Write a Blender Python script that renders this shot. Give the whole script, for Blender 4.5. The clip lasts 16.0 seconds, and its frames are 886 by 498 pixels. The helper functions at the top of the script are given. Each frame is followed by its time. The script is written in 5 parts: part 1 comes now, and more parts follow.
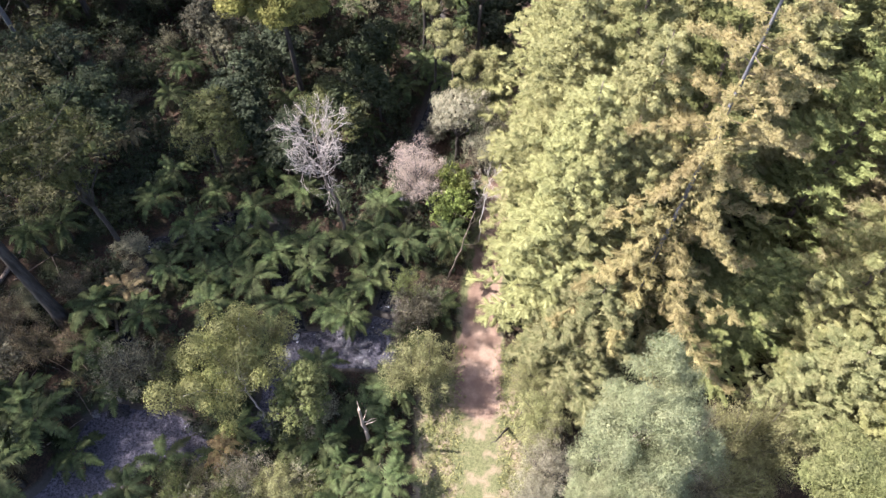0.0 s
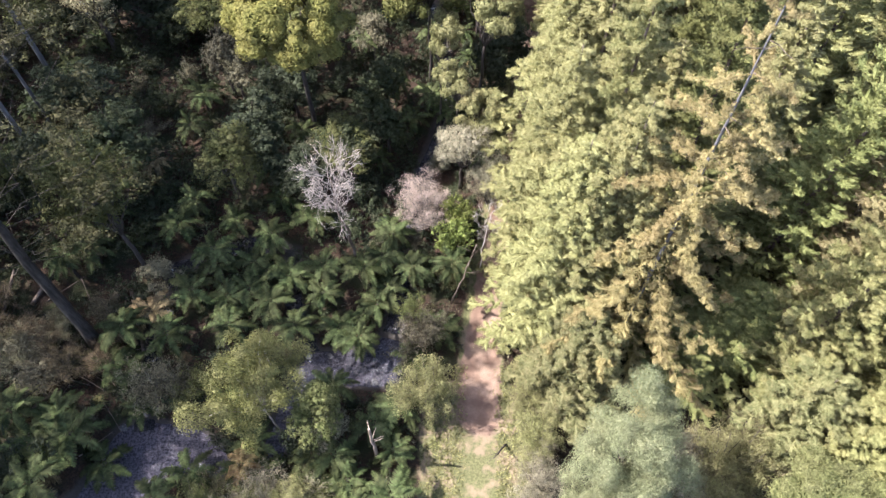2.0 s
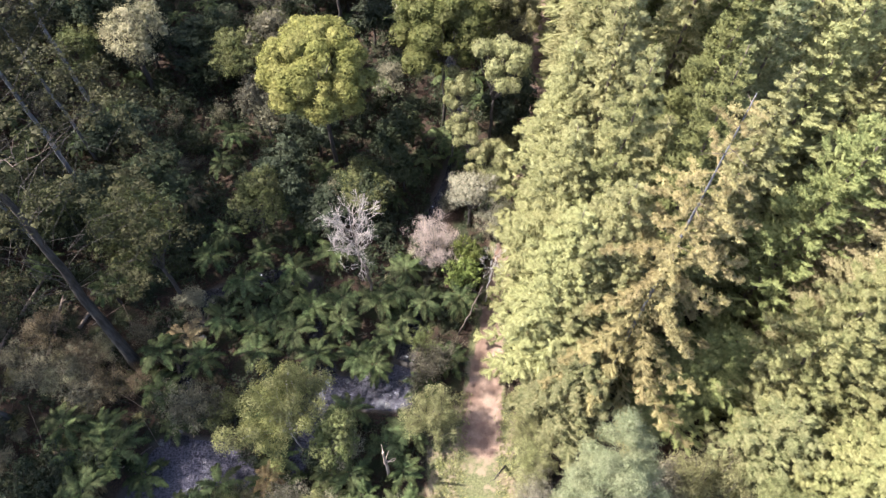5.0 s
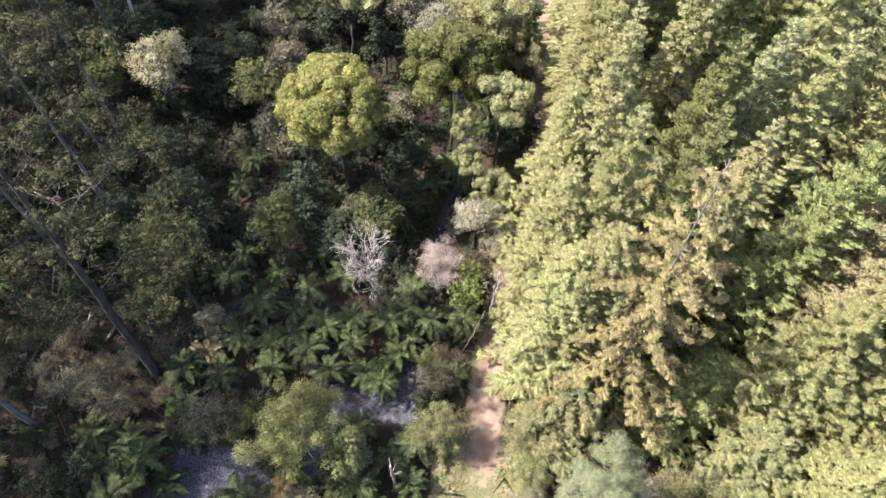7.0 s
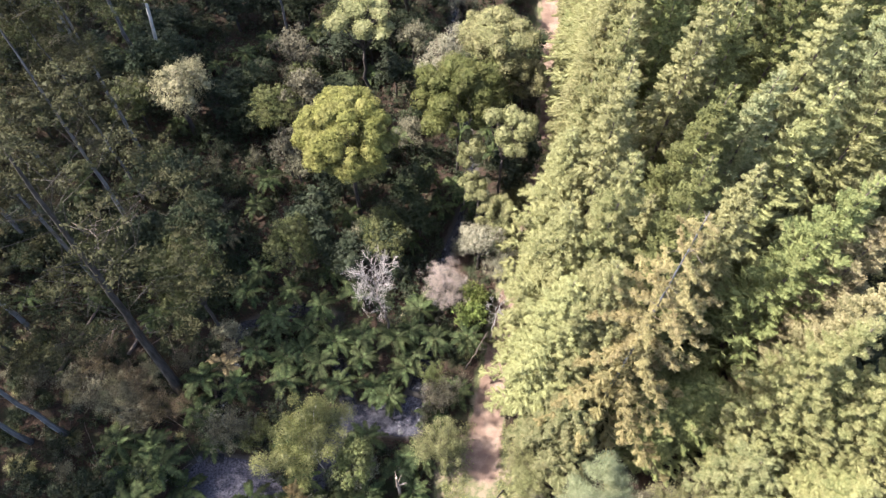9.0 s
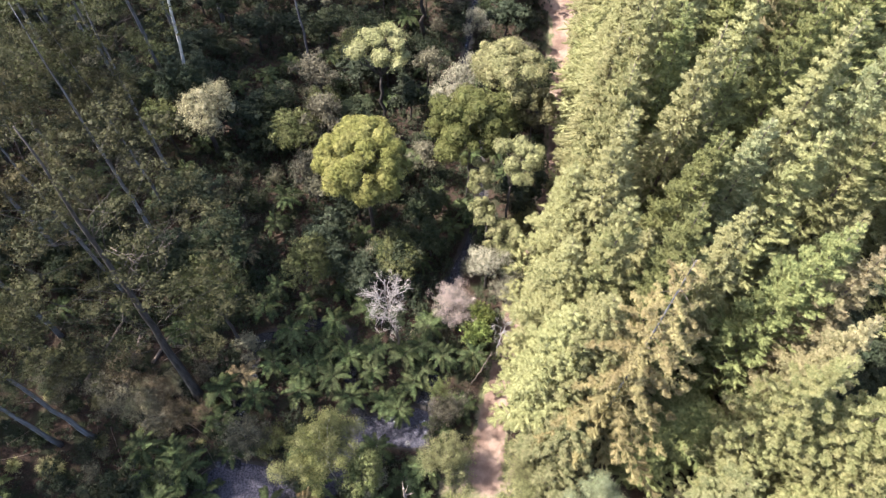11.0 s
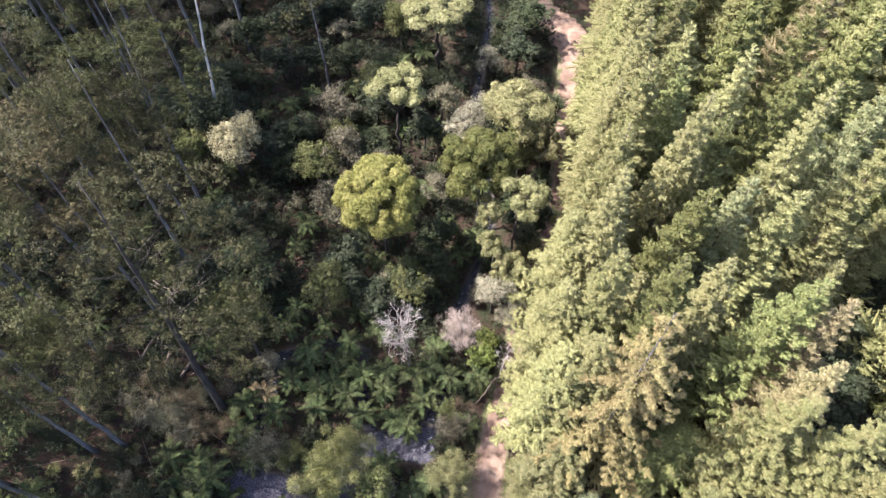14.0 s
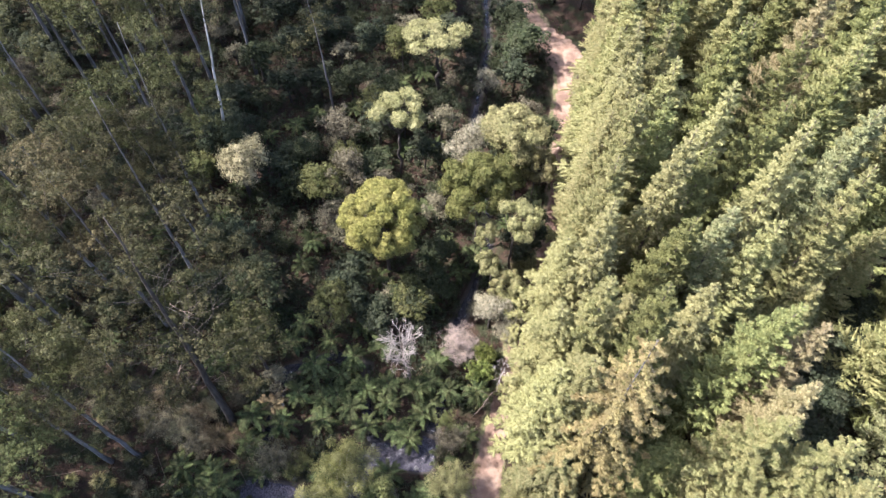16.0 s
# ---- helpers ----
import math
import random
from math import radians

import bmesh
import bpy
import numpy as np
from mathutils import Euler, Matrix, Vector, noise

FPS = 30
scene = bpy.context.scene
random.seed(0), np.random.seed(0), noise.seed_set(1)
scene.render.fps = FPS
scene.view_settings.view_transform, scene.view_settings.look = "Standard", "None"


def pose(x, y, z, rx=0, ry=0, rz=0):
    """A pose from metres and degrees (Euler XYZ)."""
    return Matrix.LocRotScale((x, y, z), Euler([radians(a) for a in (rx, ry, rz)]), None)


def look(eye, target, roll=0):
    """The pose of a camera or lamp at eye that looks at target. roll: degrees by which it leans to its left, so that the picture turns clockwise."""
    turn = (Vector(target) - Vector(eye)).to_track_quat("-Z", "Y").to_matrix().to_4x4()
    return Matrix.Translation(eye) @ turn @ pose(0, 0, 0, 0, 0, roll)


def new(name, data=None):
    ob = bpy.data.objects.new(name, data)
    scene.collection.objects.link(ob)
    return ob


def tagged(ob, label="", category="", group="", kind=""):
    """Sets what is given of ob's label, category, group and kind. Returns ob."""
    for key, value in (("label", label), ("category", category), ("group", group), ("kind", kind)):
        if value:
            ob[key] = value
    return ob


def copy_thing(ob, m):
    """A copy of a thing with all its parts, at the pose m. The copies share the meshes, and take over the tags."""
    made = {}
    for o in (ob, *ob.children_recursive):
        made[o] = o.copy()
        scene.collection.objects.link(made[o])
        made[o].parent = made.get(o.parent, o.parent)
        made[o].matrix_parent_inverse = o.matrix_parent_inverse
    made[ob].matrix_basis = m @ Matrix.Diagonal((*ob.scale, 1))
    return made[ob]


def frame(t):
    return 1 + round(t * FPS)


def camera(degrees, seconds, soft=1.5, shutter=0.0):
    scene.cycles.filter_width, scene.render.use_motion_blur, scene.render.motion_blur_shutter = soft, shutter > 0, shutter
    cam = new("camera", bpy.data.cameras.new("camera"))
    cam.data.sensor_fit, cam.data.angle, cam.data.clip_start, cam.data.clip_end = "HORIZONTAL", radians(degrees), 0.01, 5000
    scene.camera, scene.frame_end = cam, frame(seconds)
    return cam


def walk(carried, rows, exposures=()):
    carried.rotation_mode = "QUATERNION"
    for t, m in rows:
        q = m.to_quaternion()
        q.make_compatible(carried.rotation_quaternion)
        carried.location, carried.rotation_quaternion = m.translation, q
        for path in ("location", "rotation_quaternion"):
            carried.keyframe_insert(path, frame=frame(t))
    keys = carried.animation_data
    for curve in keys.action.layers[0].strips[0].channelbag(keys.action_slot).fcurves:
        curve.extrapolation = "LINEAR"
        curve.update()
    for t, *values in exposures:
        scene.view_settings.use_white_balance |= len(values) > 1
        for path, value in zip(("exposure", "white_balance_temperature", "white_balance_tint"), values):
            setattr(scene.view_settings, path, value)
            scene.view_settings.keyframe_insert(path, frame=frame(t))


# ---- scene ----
cam = camera(63.3, 16.0, 1.4)
METRES, EYE, TILT, LEAN, TURN = 36.0, 51.0, -60.0, 0.0, 0.0
ROWS = [
    (0.0, 0.0, 0.0, 0.0, -0.0, -0.0, 0.0),
    (0.5, -0.0008, -0.0275, 0.0152, -0.01, -0.01, -0.0),
    (1.0, -0.0014, -0.0547, 0.0305, -0.01, -0.01, -0.02),
    (1.5, -0.002, -0.0819, 0.0459, 0.09, -0.02, -0.2),
    (2.0, -0.0027, -0.1091, 0.0613, 0.23, -0.02, -0.44),
    (2.5, -0.0034, -0.1362, 0.0766, 0.33, -0.03, -0.64),
    (3.0, -0.0039, -0.1635, 0.092, 0.44, -0.03, -0.83),
    (3.5, -0.0044, -0.1909, 0.1075, 0.56, -0.02, -1.03),
    (4.0, -0.0048, -0.2181, 0.1229, 0.67, -0.03, -1.22),
    (6.5, -0.0065, -0.3546, 0.202, 1.27, -0.08, -2.15),
    (7.0, -0.0065, -0.382, 0.2178, 1.37, -0.09, -2.35),
    (7.5, -0.0065, -0.4093, 0.2334, 1.48, -0.09, -2.54),
    (8.0, -0.0065, -0.4365, 0.25, 1.59, -0.13, -2.71),
    (8.5, -0.0066, -0.4617, 0.2643, 1.69, -0.12, -2.91),
    (9.0, -0.007, -0.4886, 0.28, 1.8, -0.11, -3.11),
    (11.5, -0.0093, -0.623, 0.3602, 2.73, -0.2, -4.73),
    (12.0, -0.0097, -0.6499, 0.3758, 2.91, -0.22, -5.03),
    (12.5, -0.0097, -0.6768, 0.3915, 3.09, -0.23, -5.34),
    (13.0, -0.0096, -0.7038, 0.4067, 3.26, -0.24, -5.64),
    (13.5, -0.0098, -0.7308, 0.4227, 3.3, -0.24, -5.68),
    (14.0, -0.0099, -0.7575, 0.4387, 3.3, -0.25, -5.7),
    (14.5, -0.0102, -0.7844, 0.4545, 3.29, -0.25, -5.69),
    (15.0, -0.0101, -0.8111, 0.4704, 3.29, -0.25, -5.69),
    (15.5, -0.01, -0.838, 0.4863, 3.28, -0.25, -5.69),
    (16.0, -0.0098, -0.8647, 0.502, 3.28, -0.24, -5.69),
]

EXPOSURE = 2.41
walk(cam, [(t, pose(0, 0, EYE, TILT, LEAN, TURN) @ pose(METRES * x, METRES * y, METRES * z, 90 + pitch, roll, yaw)) for t, x, y, z, yaw, pitch, roll in ROWS],
     [(0.0, EXPOSURE, 5850, 16), (8.0, EXPOSURE, 5950, 13), (16.0, EXPOSURE + 0.04, 5830, 18)])

# ---------------------------------------------------------------- light
SUN_UP, SUN_AZ = 53.0, -86.0  # degrees above the horizon, degrees clockwise from +y
world = bpy.data.worlds.new("sky")
scene.world = world
world.use_nodes = True
wn = world.node_tree
sky = wn.nodes.new("ShaderNodeTexSky")
sky.sky_type, sky.sun_disc = "NISHITA", False
sky.dust_density, sky.ozone_density = 3.0, 0.6
sky.sun_elevation, sky.sun_rotation = radians(SUN_UP), radians(SUN_AZ)
wn.links.new(sky.outputs[0], wn.nodes["Background"].inputs[0])
wn.nodes["Background"].inputs[1].default_value = 0.14
sun = new("sun", bpy.data.lights.new("sun", "SUN"))
sun.data.energy, sun.data.angle, sun.data.color = 4.7, radians(0.55), (1.0, 0.93, 0.82)
up, az = radians(SUN_UP), radians(SUN_AZ)
sun.matrix_world = look((math.cos(up) * math.sin(az) * 90, math.cos(up) * math.cos(az) * 90, math.sin(up) * 90), (0, 0, 0))

# ---------------------------------------------------------------- materials


class Nodes:
    """A material's node tree with short calls."""

    def __init__(self, name):
        self.mat = bpy.data.materials.new(name)
        self.mat.use_nodes = True
        self.tree = self.mat.node_tree
        self.tree.nodes.clear()

    def add(self, kind, **inputs):
        node = self.tree.nodes.new("ShaderNode" + kind)
        for key, value in inputs.items():
            self.put(node.inputs[int(key[1:]) if key[0] == "i" and key[1:].isdigit() else key.replace("_", " ")], value)
        return node

    def put(self, socket, value):
        if isinstance(value, bpy.types.NodeSocket):
            self.tree.links.new(value, socket)
        else:
            socket.default_value = value

    def mix(self, fac, a, b, blend="MIX"):
        node = self.tree.nodes.new("ShaderNodeMix")
        node.data_type, node.blend_type = "RGBA", blend
        for k, v in ((0, fac), (6, a), (7, b)):
            self.put(node.inputs[k], (*v, 1) if isinstance(v, tuple) and len(v) == 3 else v)
        return node.outputs[2]

    def sum(self, op, a, b=0.0, c=0.0):
        node = self.tree.nodes.new("ShaderNodeMath")
        node.operation = op
        for k, v in enumerate((a, b, c)):
            self.put(node.inputs[k], v)
        return node.outputs[0]

    def step(self, value, lo, hi):
        node = self.tree.nodes.new("ShaderNodeMapRange")
        node.interpolation_type = "SMOOTHSTEP"
        for k, v in ((0, value), (1, lo), (2, hi)):
            self.put(node.inputs[k], v)
        return node.outputs[0]

    def noise(self, scale, detail=3.0, rough=0.55, vector=None):
        node = self.tree.nodes.new("ShaderNodeTexNoise")
        node.inputs["Scale"].default_value, node.inputs["Detail"].default_value, node.inputs["Roughness"].default_value = scale, detail, rough
        self.put(node.inputs["Vector"], vector or self.where())
        return node.outputs[0]

    def where(self, object_space=False):
        if object_space:
            return self.tree.nodes.new("ShaderNodeTexCoord").outputs["Object"]
        return self.tree.nodes.new("ShaderNodeNewGeometry").outputs["Position"]

    def done(self, shader):
        out = self.tree.nodes.new("ShaderNodeOutputMaterial")
        self.tree.links.new(shader, out.inputs[0])
        return self.mat


def leaf_material(name, dark, light, tip=None, glow=0.3, rough=0.6, spread=0.35, vary=0.24, clumps=0.45):
    """Leaves: each leaf differs from its neighbours, clumps differ, and trees differ; some light comes through."""
    n = Nodes(name)
    island = n.add("NewGeometry").outputs["Random Per Island"]
    tree = n.add("ObjectInfo").outputs["Random"]
    tone = n.step(n.noise(2.4, 2.0), 0.36, 0.64)
    colour = n.mix(n.sum("MULTIPLY_ADD", tone, 0.6, n.sum("MULTIPLY", island, 0.4)), dark, light)
    patch = n.step(n.noise(0.55, 3.0), 0.38, 0.66)
    colour = n.mix(n.sum("MULTIPLY", patch, 0.55), colour, tip or light)
    clump = n.sum("MULTIPLY_ADD", tone, clumps, 1.0 - clumps / 2)
    fine = n.sum("MULTIPLY_ADD", island, vary, n.sum("MULTIPLY_ADD", tree, spread, 1.0 - vary / 2 - spread / 2))
    hsv = n.add("HueSaturation", Color=colour, Value=n.sum("MULTIPLY", fine, clump))
    n.put(hsv.inputs["Hue"], n.sum("MULTIPLY_ADD", tree, 0.018, 0.491))
    colour = hsv.outputs[0]
    body = n.add("BsdfPrincipled", Base_Color=colour, Roughness=rough)
    n.put(body.inputs["Specular IOR Level"], 0.08)
    trans = n.add("BsdfTranslucent", Color=n.mix(0.5, colour, (light[0] * 1.1, light[1] * 1.08, light[2] * 0.92)))
    mix = n.add("MixShader", i0=glow, i1=body.outputs[0], i2=trans.outputs[0])
    return n.done(mix.outputs[0])


def bark_material(name, dark, light, streak=1.0):
    n = Nodes(name)
    place = n.where()
    stretch = n.add("Mapping", Vector=place)
    stretch.inputs["Scale"].default_value = (3.0, 3.0, 0.35 * streak)
    grain = n.noise(2.2, 5.0, 0.65, stretch.outputs[0])
    colour = n.mix(n.step(grain, 0.32, 0.68), dark, light)
    stain = n.step(n.noise(0.7, 3.0), 0.5, 0.7)
    colour = n.mix(n.sum("MULTIPLY", stain, 0.5), colour, (dark[0] * 0.6, dark[1] * 0.65, dark[2] * 0.55))
    body = n.add("BsdfPrincipled", Base_Color=colour, Roughness=0.85)
    n.put(body.inputs["Specular IOR Level"], 0.2)
    bump = n.add("Bump", Height=grain, Strength=0.5, Distance=0.05)
    n.put(body.inputs["Normal"], bump.outputs[0])
    return n.done(body.outputs[0])


M = {
    "redwood": leaf_material("redwood_foliage", (0.145, 0.148, 0.058), (0.213, 0.209, 0.091), (0.242, 0.215, 0.098), 0.48, 0.65, 0.4, 0.15, 0.35),
    "redwood_edge": leaf_material("pale_green_weeping_foliage", (0.169, 0.167, 0.071), (0.242, 0.232, 0.104), (0.260, 0.241, 0.110), 0.48, 0.65, 0.25, 0.15, 0.35),
    "redwood_green": leaf_material("green_conifer_foliage", (0.106, 0.118, 0.044), (0.170, 0.177, 0.066), (0.189, 0.185, 0.072), 0.48, 0.65, 0.4, 0.15, 0.35),
    "redwood_low": leaf_material("light_green_conifer_foliage", (0.140, 0.146, 0.064), (0.209, 0.208, 0.098), (0.234, 0.213, 0.103), 0.48, 0.65, 0.25, 0.15, 0.35),
    "redwood_tan": leaf_material("tan_conifer_foliage", (0.177, 0.151, 0.068), (0.259, 0.217, 0.100), (0.282, 0.227, 0.106), 0.48, 0.65, 0.3, 0.15, 0.35),
    "redwood_blue": leaf_material("bluish_conifer_foliage", (0.125, 0.140, 0.067), (0.209, 0.211, 0.103), (0.231, 0.218, 0.106), 0.48, 0.65, 0.4, 0.15, 0.35),
    "redwood_dry": leaf_material("dry_conifer_foliage", (0.158, 0.140, 0.070), (0.235, 0.202, 0.106), (0.263, 0.208, 0.115), 0.48, 0.65, 0.3, 0.15, 0.35),
    "yellow": leaf_material("yellow_green_dome_foliage", (0.095, 0.096, 0.024), (0.163, 0.149, 0.046), (0.175, 0.149, 0.053), 0.38, 0.6, 0.1),
    "wattle_blue": leaf_material("blue_grey_wattle_foliage", (0.092, 0.103, 0.053), (0.153, 0.158, 0.084), (0.179, 0.173, 0.095), 0.35),
    "lime": leaf_material("yellow_green_foliage", (0.092, 0.104, 0.038), (0.146, 0.155, 0.064), (0.160, 0.158, 0.074), 0.40),
    "olive": leaf_material("olive_green_foliage", (0.051, 0.059, 0.019), (0.092, 0.098, 0.035), (0.109, 0.103, 0.044), 0.36),
    "olive_bright": leaf_material("bright_olive_foliage", (0.050, 0.057, 0.015), (0.086, 0.089, 0.028), (0.096, 0.091, 0.033), 0.38, 0.6, 0.1),
    "olive_grey": leaf_material("greyish_olive_foliage", (0.072, 0.075, 0.025), (0.129, 0.125, 0.043), (0.153, 0.139, 0.064), 0.36),
    "sage": leaf_material("grey_green_foliage", (0.096, 0.094, 0.040), (0.169, 0.156, 0.070), (0.195, 0.166, 0.085), 0.34, 0.6, 0.1),
    "pale": leaf_material("pale_green_foliage", (0.099, 0.099, 0.040), (0.160, 0.154, 0.068), (0.179, 0.164, 0.080), 0.36),
    "cream": leaf_material("cream_flowering_foliage", (0.128, 0.115, 0.076), (0.205, 0.186, 0.126), (0.228, 0.202, 0.142), 0.3),
    "pink": leaf_material("greyish_pink_dry_foliage", (0.210, 0.168, 0.136), (0.342, 0.276, 0.227), (0.376, 0.302, 0.259), 0.25),
    "straw": leaf_material("straw_coloured_dry_foliage", (0.125, 0.112, 0.059), (0.197, 0.175, 0.100), (0.217, 0.184, 0.113), 0.3),
    "brown": leaf_material("brown_dry_foliage", (0.062, 0.046, 0.026), (0.115, 0.090, 0.052), (0.135, 0.100, 0.060), 0.25),
    "greybrown": leaf_material("grey_brown_dry_foliage", (0.060, 0.053, 0.033), (0.108, 0.098, 0.061), (0.126, 0.110, 0.071), 0.25),
    # dark and mid greens are lowered to carry the shade of the understorey
    "dark": leaf_material("shaded_green_understorey_foliage", (0.015, 0.020, 0.011), (0.035, 0.042, 0.022), (0.042, 0.045, 0.026), 0.3),
    "mid": leaf_material("shaded_mid_green_foliage", (0.017, 0.023, 0.011), (0.040, 0.048, 0.021), (0.046, 0.048, 0.025), 0.32),
    "gum": leaf_material("olive_brown_gum_foliage", (0.020, 0.019, 0.010), (0.043, 0.041, 0.020), (0.055, 0.046, 0.024), 0.32, 0.6, 0.8),
    "gum_olive": leaf_material("olive_gum_foliage", (0.025, 0.025, 0.011), (0.050, 0.050, 0.020), (0.060, 0.053, 0.025), 0.32, 0.6, 0.8),
    "gum_green": leaf_material("green_gum_foliage", (0.028, 0.034, 0.011), (0.059, 0.065, 0.024), (0.069, 0.069, 0.027), 0.32, 0.6, 0.8),
    "gum_rust": leaf_material("rusty_gum_foliage", (0.030, 0.025, 0.011), (0.058, 0.049, 0.024), (0.069, 0.053, 0.026), 0.32, 0.6, 0.8),
    "bright": leaf_material("bright_green_foliage", (0.070, 0.092, 0.022), (0.140, 0.163, 0.045), (0.165, 0.170, 0.055), 0.4),
    "fern": leaf_material("tree_fern_frond", (0.022, 0.031, 0.011), (0.048, 0.060, 0.022), (0.069, 0.073, 0.030), 0.36, 0.7, 0.7),
    "fern_brown": leaf_material("dead_fern_frond", (0.060, 0.043, 0.020), (0.128, 0.098, 0.048), (0.145, 0.113, 0.060), 0.2),
    "fern_red": leaf_material("reddish_fern_frond", (0.090, 0.055, 0.028), (0.148, 0.100, 0.045), (0.148, 0.130, 0.050), 0.25),
    "grass": leaf_material("grass_blade", (0.07, 0.076, 0.026), (0.15, 0.14, 0.056), (0.18, 0.155, 0.075), 0.3),
    "bark": bark_material("brown_bark", (0.055, 0.040, 0.030), (0.15, 0.115, 0.09)),
    "bark_dark": bark_material("dark_bark", (0.019, 0.015, 0.013), (0.060, 0.050, 0.041)),
    "gum_bark": bark_material("smooth_grey_gum_bark", (0.060, 0.056, 0.055), (0.155, 0.147, 0.145), 0.5),
    "white_bark": bark_material("bleached_white_bark", (0.25, 0.24, 0.23), (0.46, 0.44, 0.42), 0.6),
    "dead_wood": bark_material("bleached_grey_dead_wood", (0.20, 0.172, 0.147), (0.40, 0.355, 0.317), 0.8),
    "dead_twigs": bark_material("brownish_grey_dead_twigs", (0.18, 0.150, 0.130), (0.36, 0.313, 0.278), 0.8),
    "rock": bark_material("wet_grey_rock", (0.03, 0.029, 0.03), (0.11, 0.105, 0.105), 2.0),
    "pale_rock": bark_material("pale_grey_rock", (0.10, 0.095, 0.092), (0.25, 0.24, 0.23), 2.0),
    "tan_wood": bark_material("weathered_tan_wood", (0.13, 0.098, 0.075), (0.28, 0.22, 0.172), 0.8),
}

# ---------------------------------------------------------------- meshes


def cells(name, faces, material):
    """A mesh from an array (n, k, 3) of n separate faces with k corners each."""
    faces = np.asarray(faces, dtype=np.float32)
    n, k = faces.shape[:2]
    me = bpy.data.meshes.new(name)
    me.vertices.add(n * k), me.loops.add(n * k), me.polygons.add(n)
    me.vertices.foreach_set("co", faces.ravel())
    me.loops.foreach_set("vertex_index", np.arange(n * k, dtype=np.int32))
    me.polygons.foreach_set("loop_start", np.arange(0, n * k, k, dtype=np.int32))
    me.update(calc_edges=True)
    me.materials.append(material)
    return me


def tubes_mesh(name, tubes, material, sides=6):
    """A mesh of tapered round limbs: tubes is a list of (points, radii)."""
    verts, faces = [], []
    for points, radii in tubes:
        points = [Vector(p) for p in points]
        base = len(verts)
        for k, p in enumerate(points):
            way = (points[min(k + 1, len(points) - 1)] - points[max(k - 1, 0)]).normalized()
            side = way.cross(Vector((0.31, 0.95, 0.05))).normalized()
            other = way.cross(side)
            for j in range(sides):
                a = 2 * math.pi * j / sides
                verts.append(p + (side * math.cos(a) + other * math.sin(a)) * radii[k])
        for k in range(len(points) - 1):
            for j in range(sides):
                i, i2 = base + k * sides + j, base + k * sides + (j + 1) % sides
                faces.append((i, i2, i2 + sides, i + sides))
        top = base + (len(points) - 1) * sides
        faces.append(tuple(range(top, top + sides)))
        faces.append(tuple(reversed(range(base, base + sides))))
    me = bpy.data.meshes.new(name)
    me.from_pydata([tuple(v) for v in verts], [], faces)
    me.polygons.foreach_set("use_smooth", [len(f) == 4 for f in faces])
    me.materials.append(material)
    me.update()
    return me


def limb(rng, start, end, r0, r1, steps=5, wander=0.06, sag=0.0):
    """One wandering tapered limb from start to end."""
    start, end = np.array(start, float), np.array(end, float)
    size = np.linalg.norm(end - start)
    points, radii = [], []
    for k in range(steps + 1):
        s = k / steps
        p = start + (end - start) * s + rng.normal(0, wander * size, 3) * math.sin(math.pi * s) * (1, 1, 0.4)
        p[2] += sag * size * math.sin(math.pi * s)
        points.append(tuple(p)), radii.append(r0 + (r1 - r0) * s ** 0.8)
    return points, radii


def unit(a):
    return a / np.maximum(np.linalg.norm(a, axis=-1, keepdims=True), 1e-9)


def cards(rng, places, size, aspect=0.5, face=None, jitter=0.55, corners=3, along=None):
    """Small leaves at places (n, 3). face: the way in which each one's face looks; along: the way in which it points."""
    n = len(places)
    normal = rng.normal(size=(n, 3)) + np.array((0, 0, 0.8)) if face is None else face + rng.normal(size=(n, 3)) * jitter
    normal = unit(normal)
    way = rng.normal(size=(n, 3)) if along is None else along + rng.normal(size=(n, 3)) * 0.45
    way = unit(way - normal * (way * normal).sum(1, keepdims=True))
    side = np.cross(normal, way)
    s = (size * rng.uniform(0.6, 1.35, n))[:, None]
    a, b = way * s * 0.5, side * s * 0.5 * aspect
    if corners == 3:
        return np.stack((places - a + b, places - a - b, places + a * 1.2), axis=1)
    return np.stack((places - a, places + b - a * 0.1 + normal * s * 0.06, places + a, places - b - a * 0.1 + normal * s * 0.06), axis=1)


def tufts(rng, centres, radius, count, squash=0.75, up=0.45, core=0.55):
    """Leaf places on round tufts about the centres, and the ways in which their faces look."""
    centres = np.asarray(centres, float)
    radius = np.broadcast_to(radius, len(centres))
    c, r = np.repeat(centres, count, 0), np.repeat(radius, count)[:, None]
    d = unit(rng.normal(size=(len(c), 3)) + np.array((0, 0, 0.35)))
    p = c + d * r * rng.uniform(core, 1.08, (len(c), 1)) * np.array((1, 1, squash))
    return p, d + np.array((0, 0, up))


def solid_faces(detail):
    """The triangles of an eight-sided (0) or twenty-sided (1) solid of radius 1, as corners (n, 3, 3)."""
    bm = bmesh.new()
    if detail:
        bmesh.ops.create_icosphere(bm, subdivisions=1, radius=1.0)
        faces = [[v.co[:] for v in f.verts] for f in bm.faces]
    else:
        ways = [(1, 0, 0), (0, 1, 0), (-1, 0, 0), (0, -1, 0)]
        faces = [(ways[k], ways[(k + 1) % 4], (0, 0, 1)) for k in range(4)] + [(ways[(k + 1) % 4], ways[k], (0, 0, -1)) for k in range(4)]
    bm.free()
    return np.array(faces, float)


SOLIDS = [solid_faces(0), solid_faces(1)]


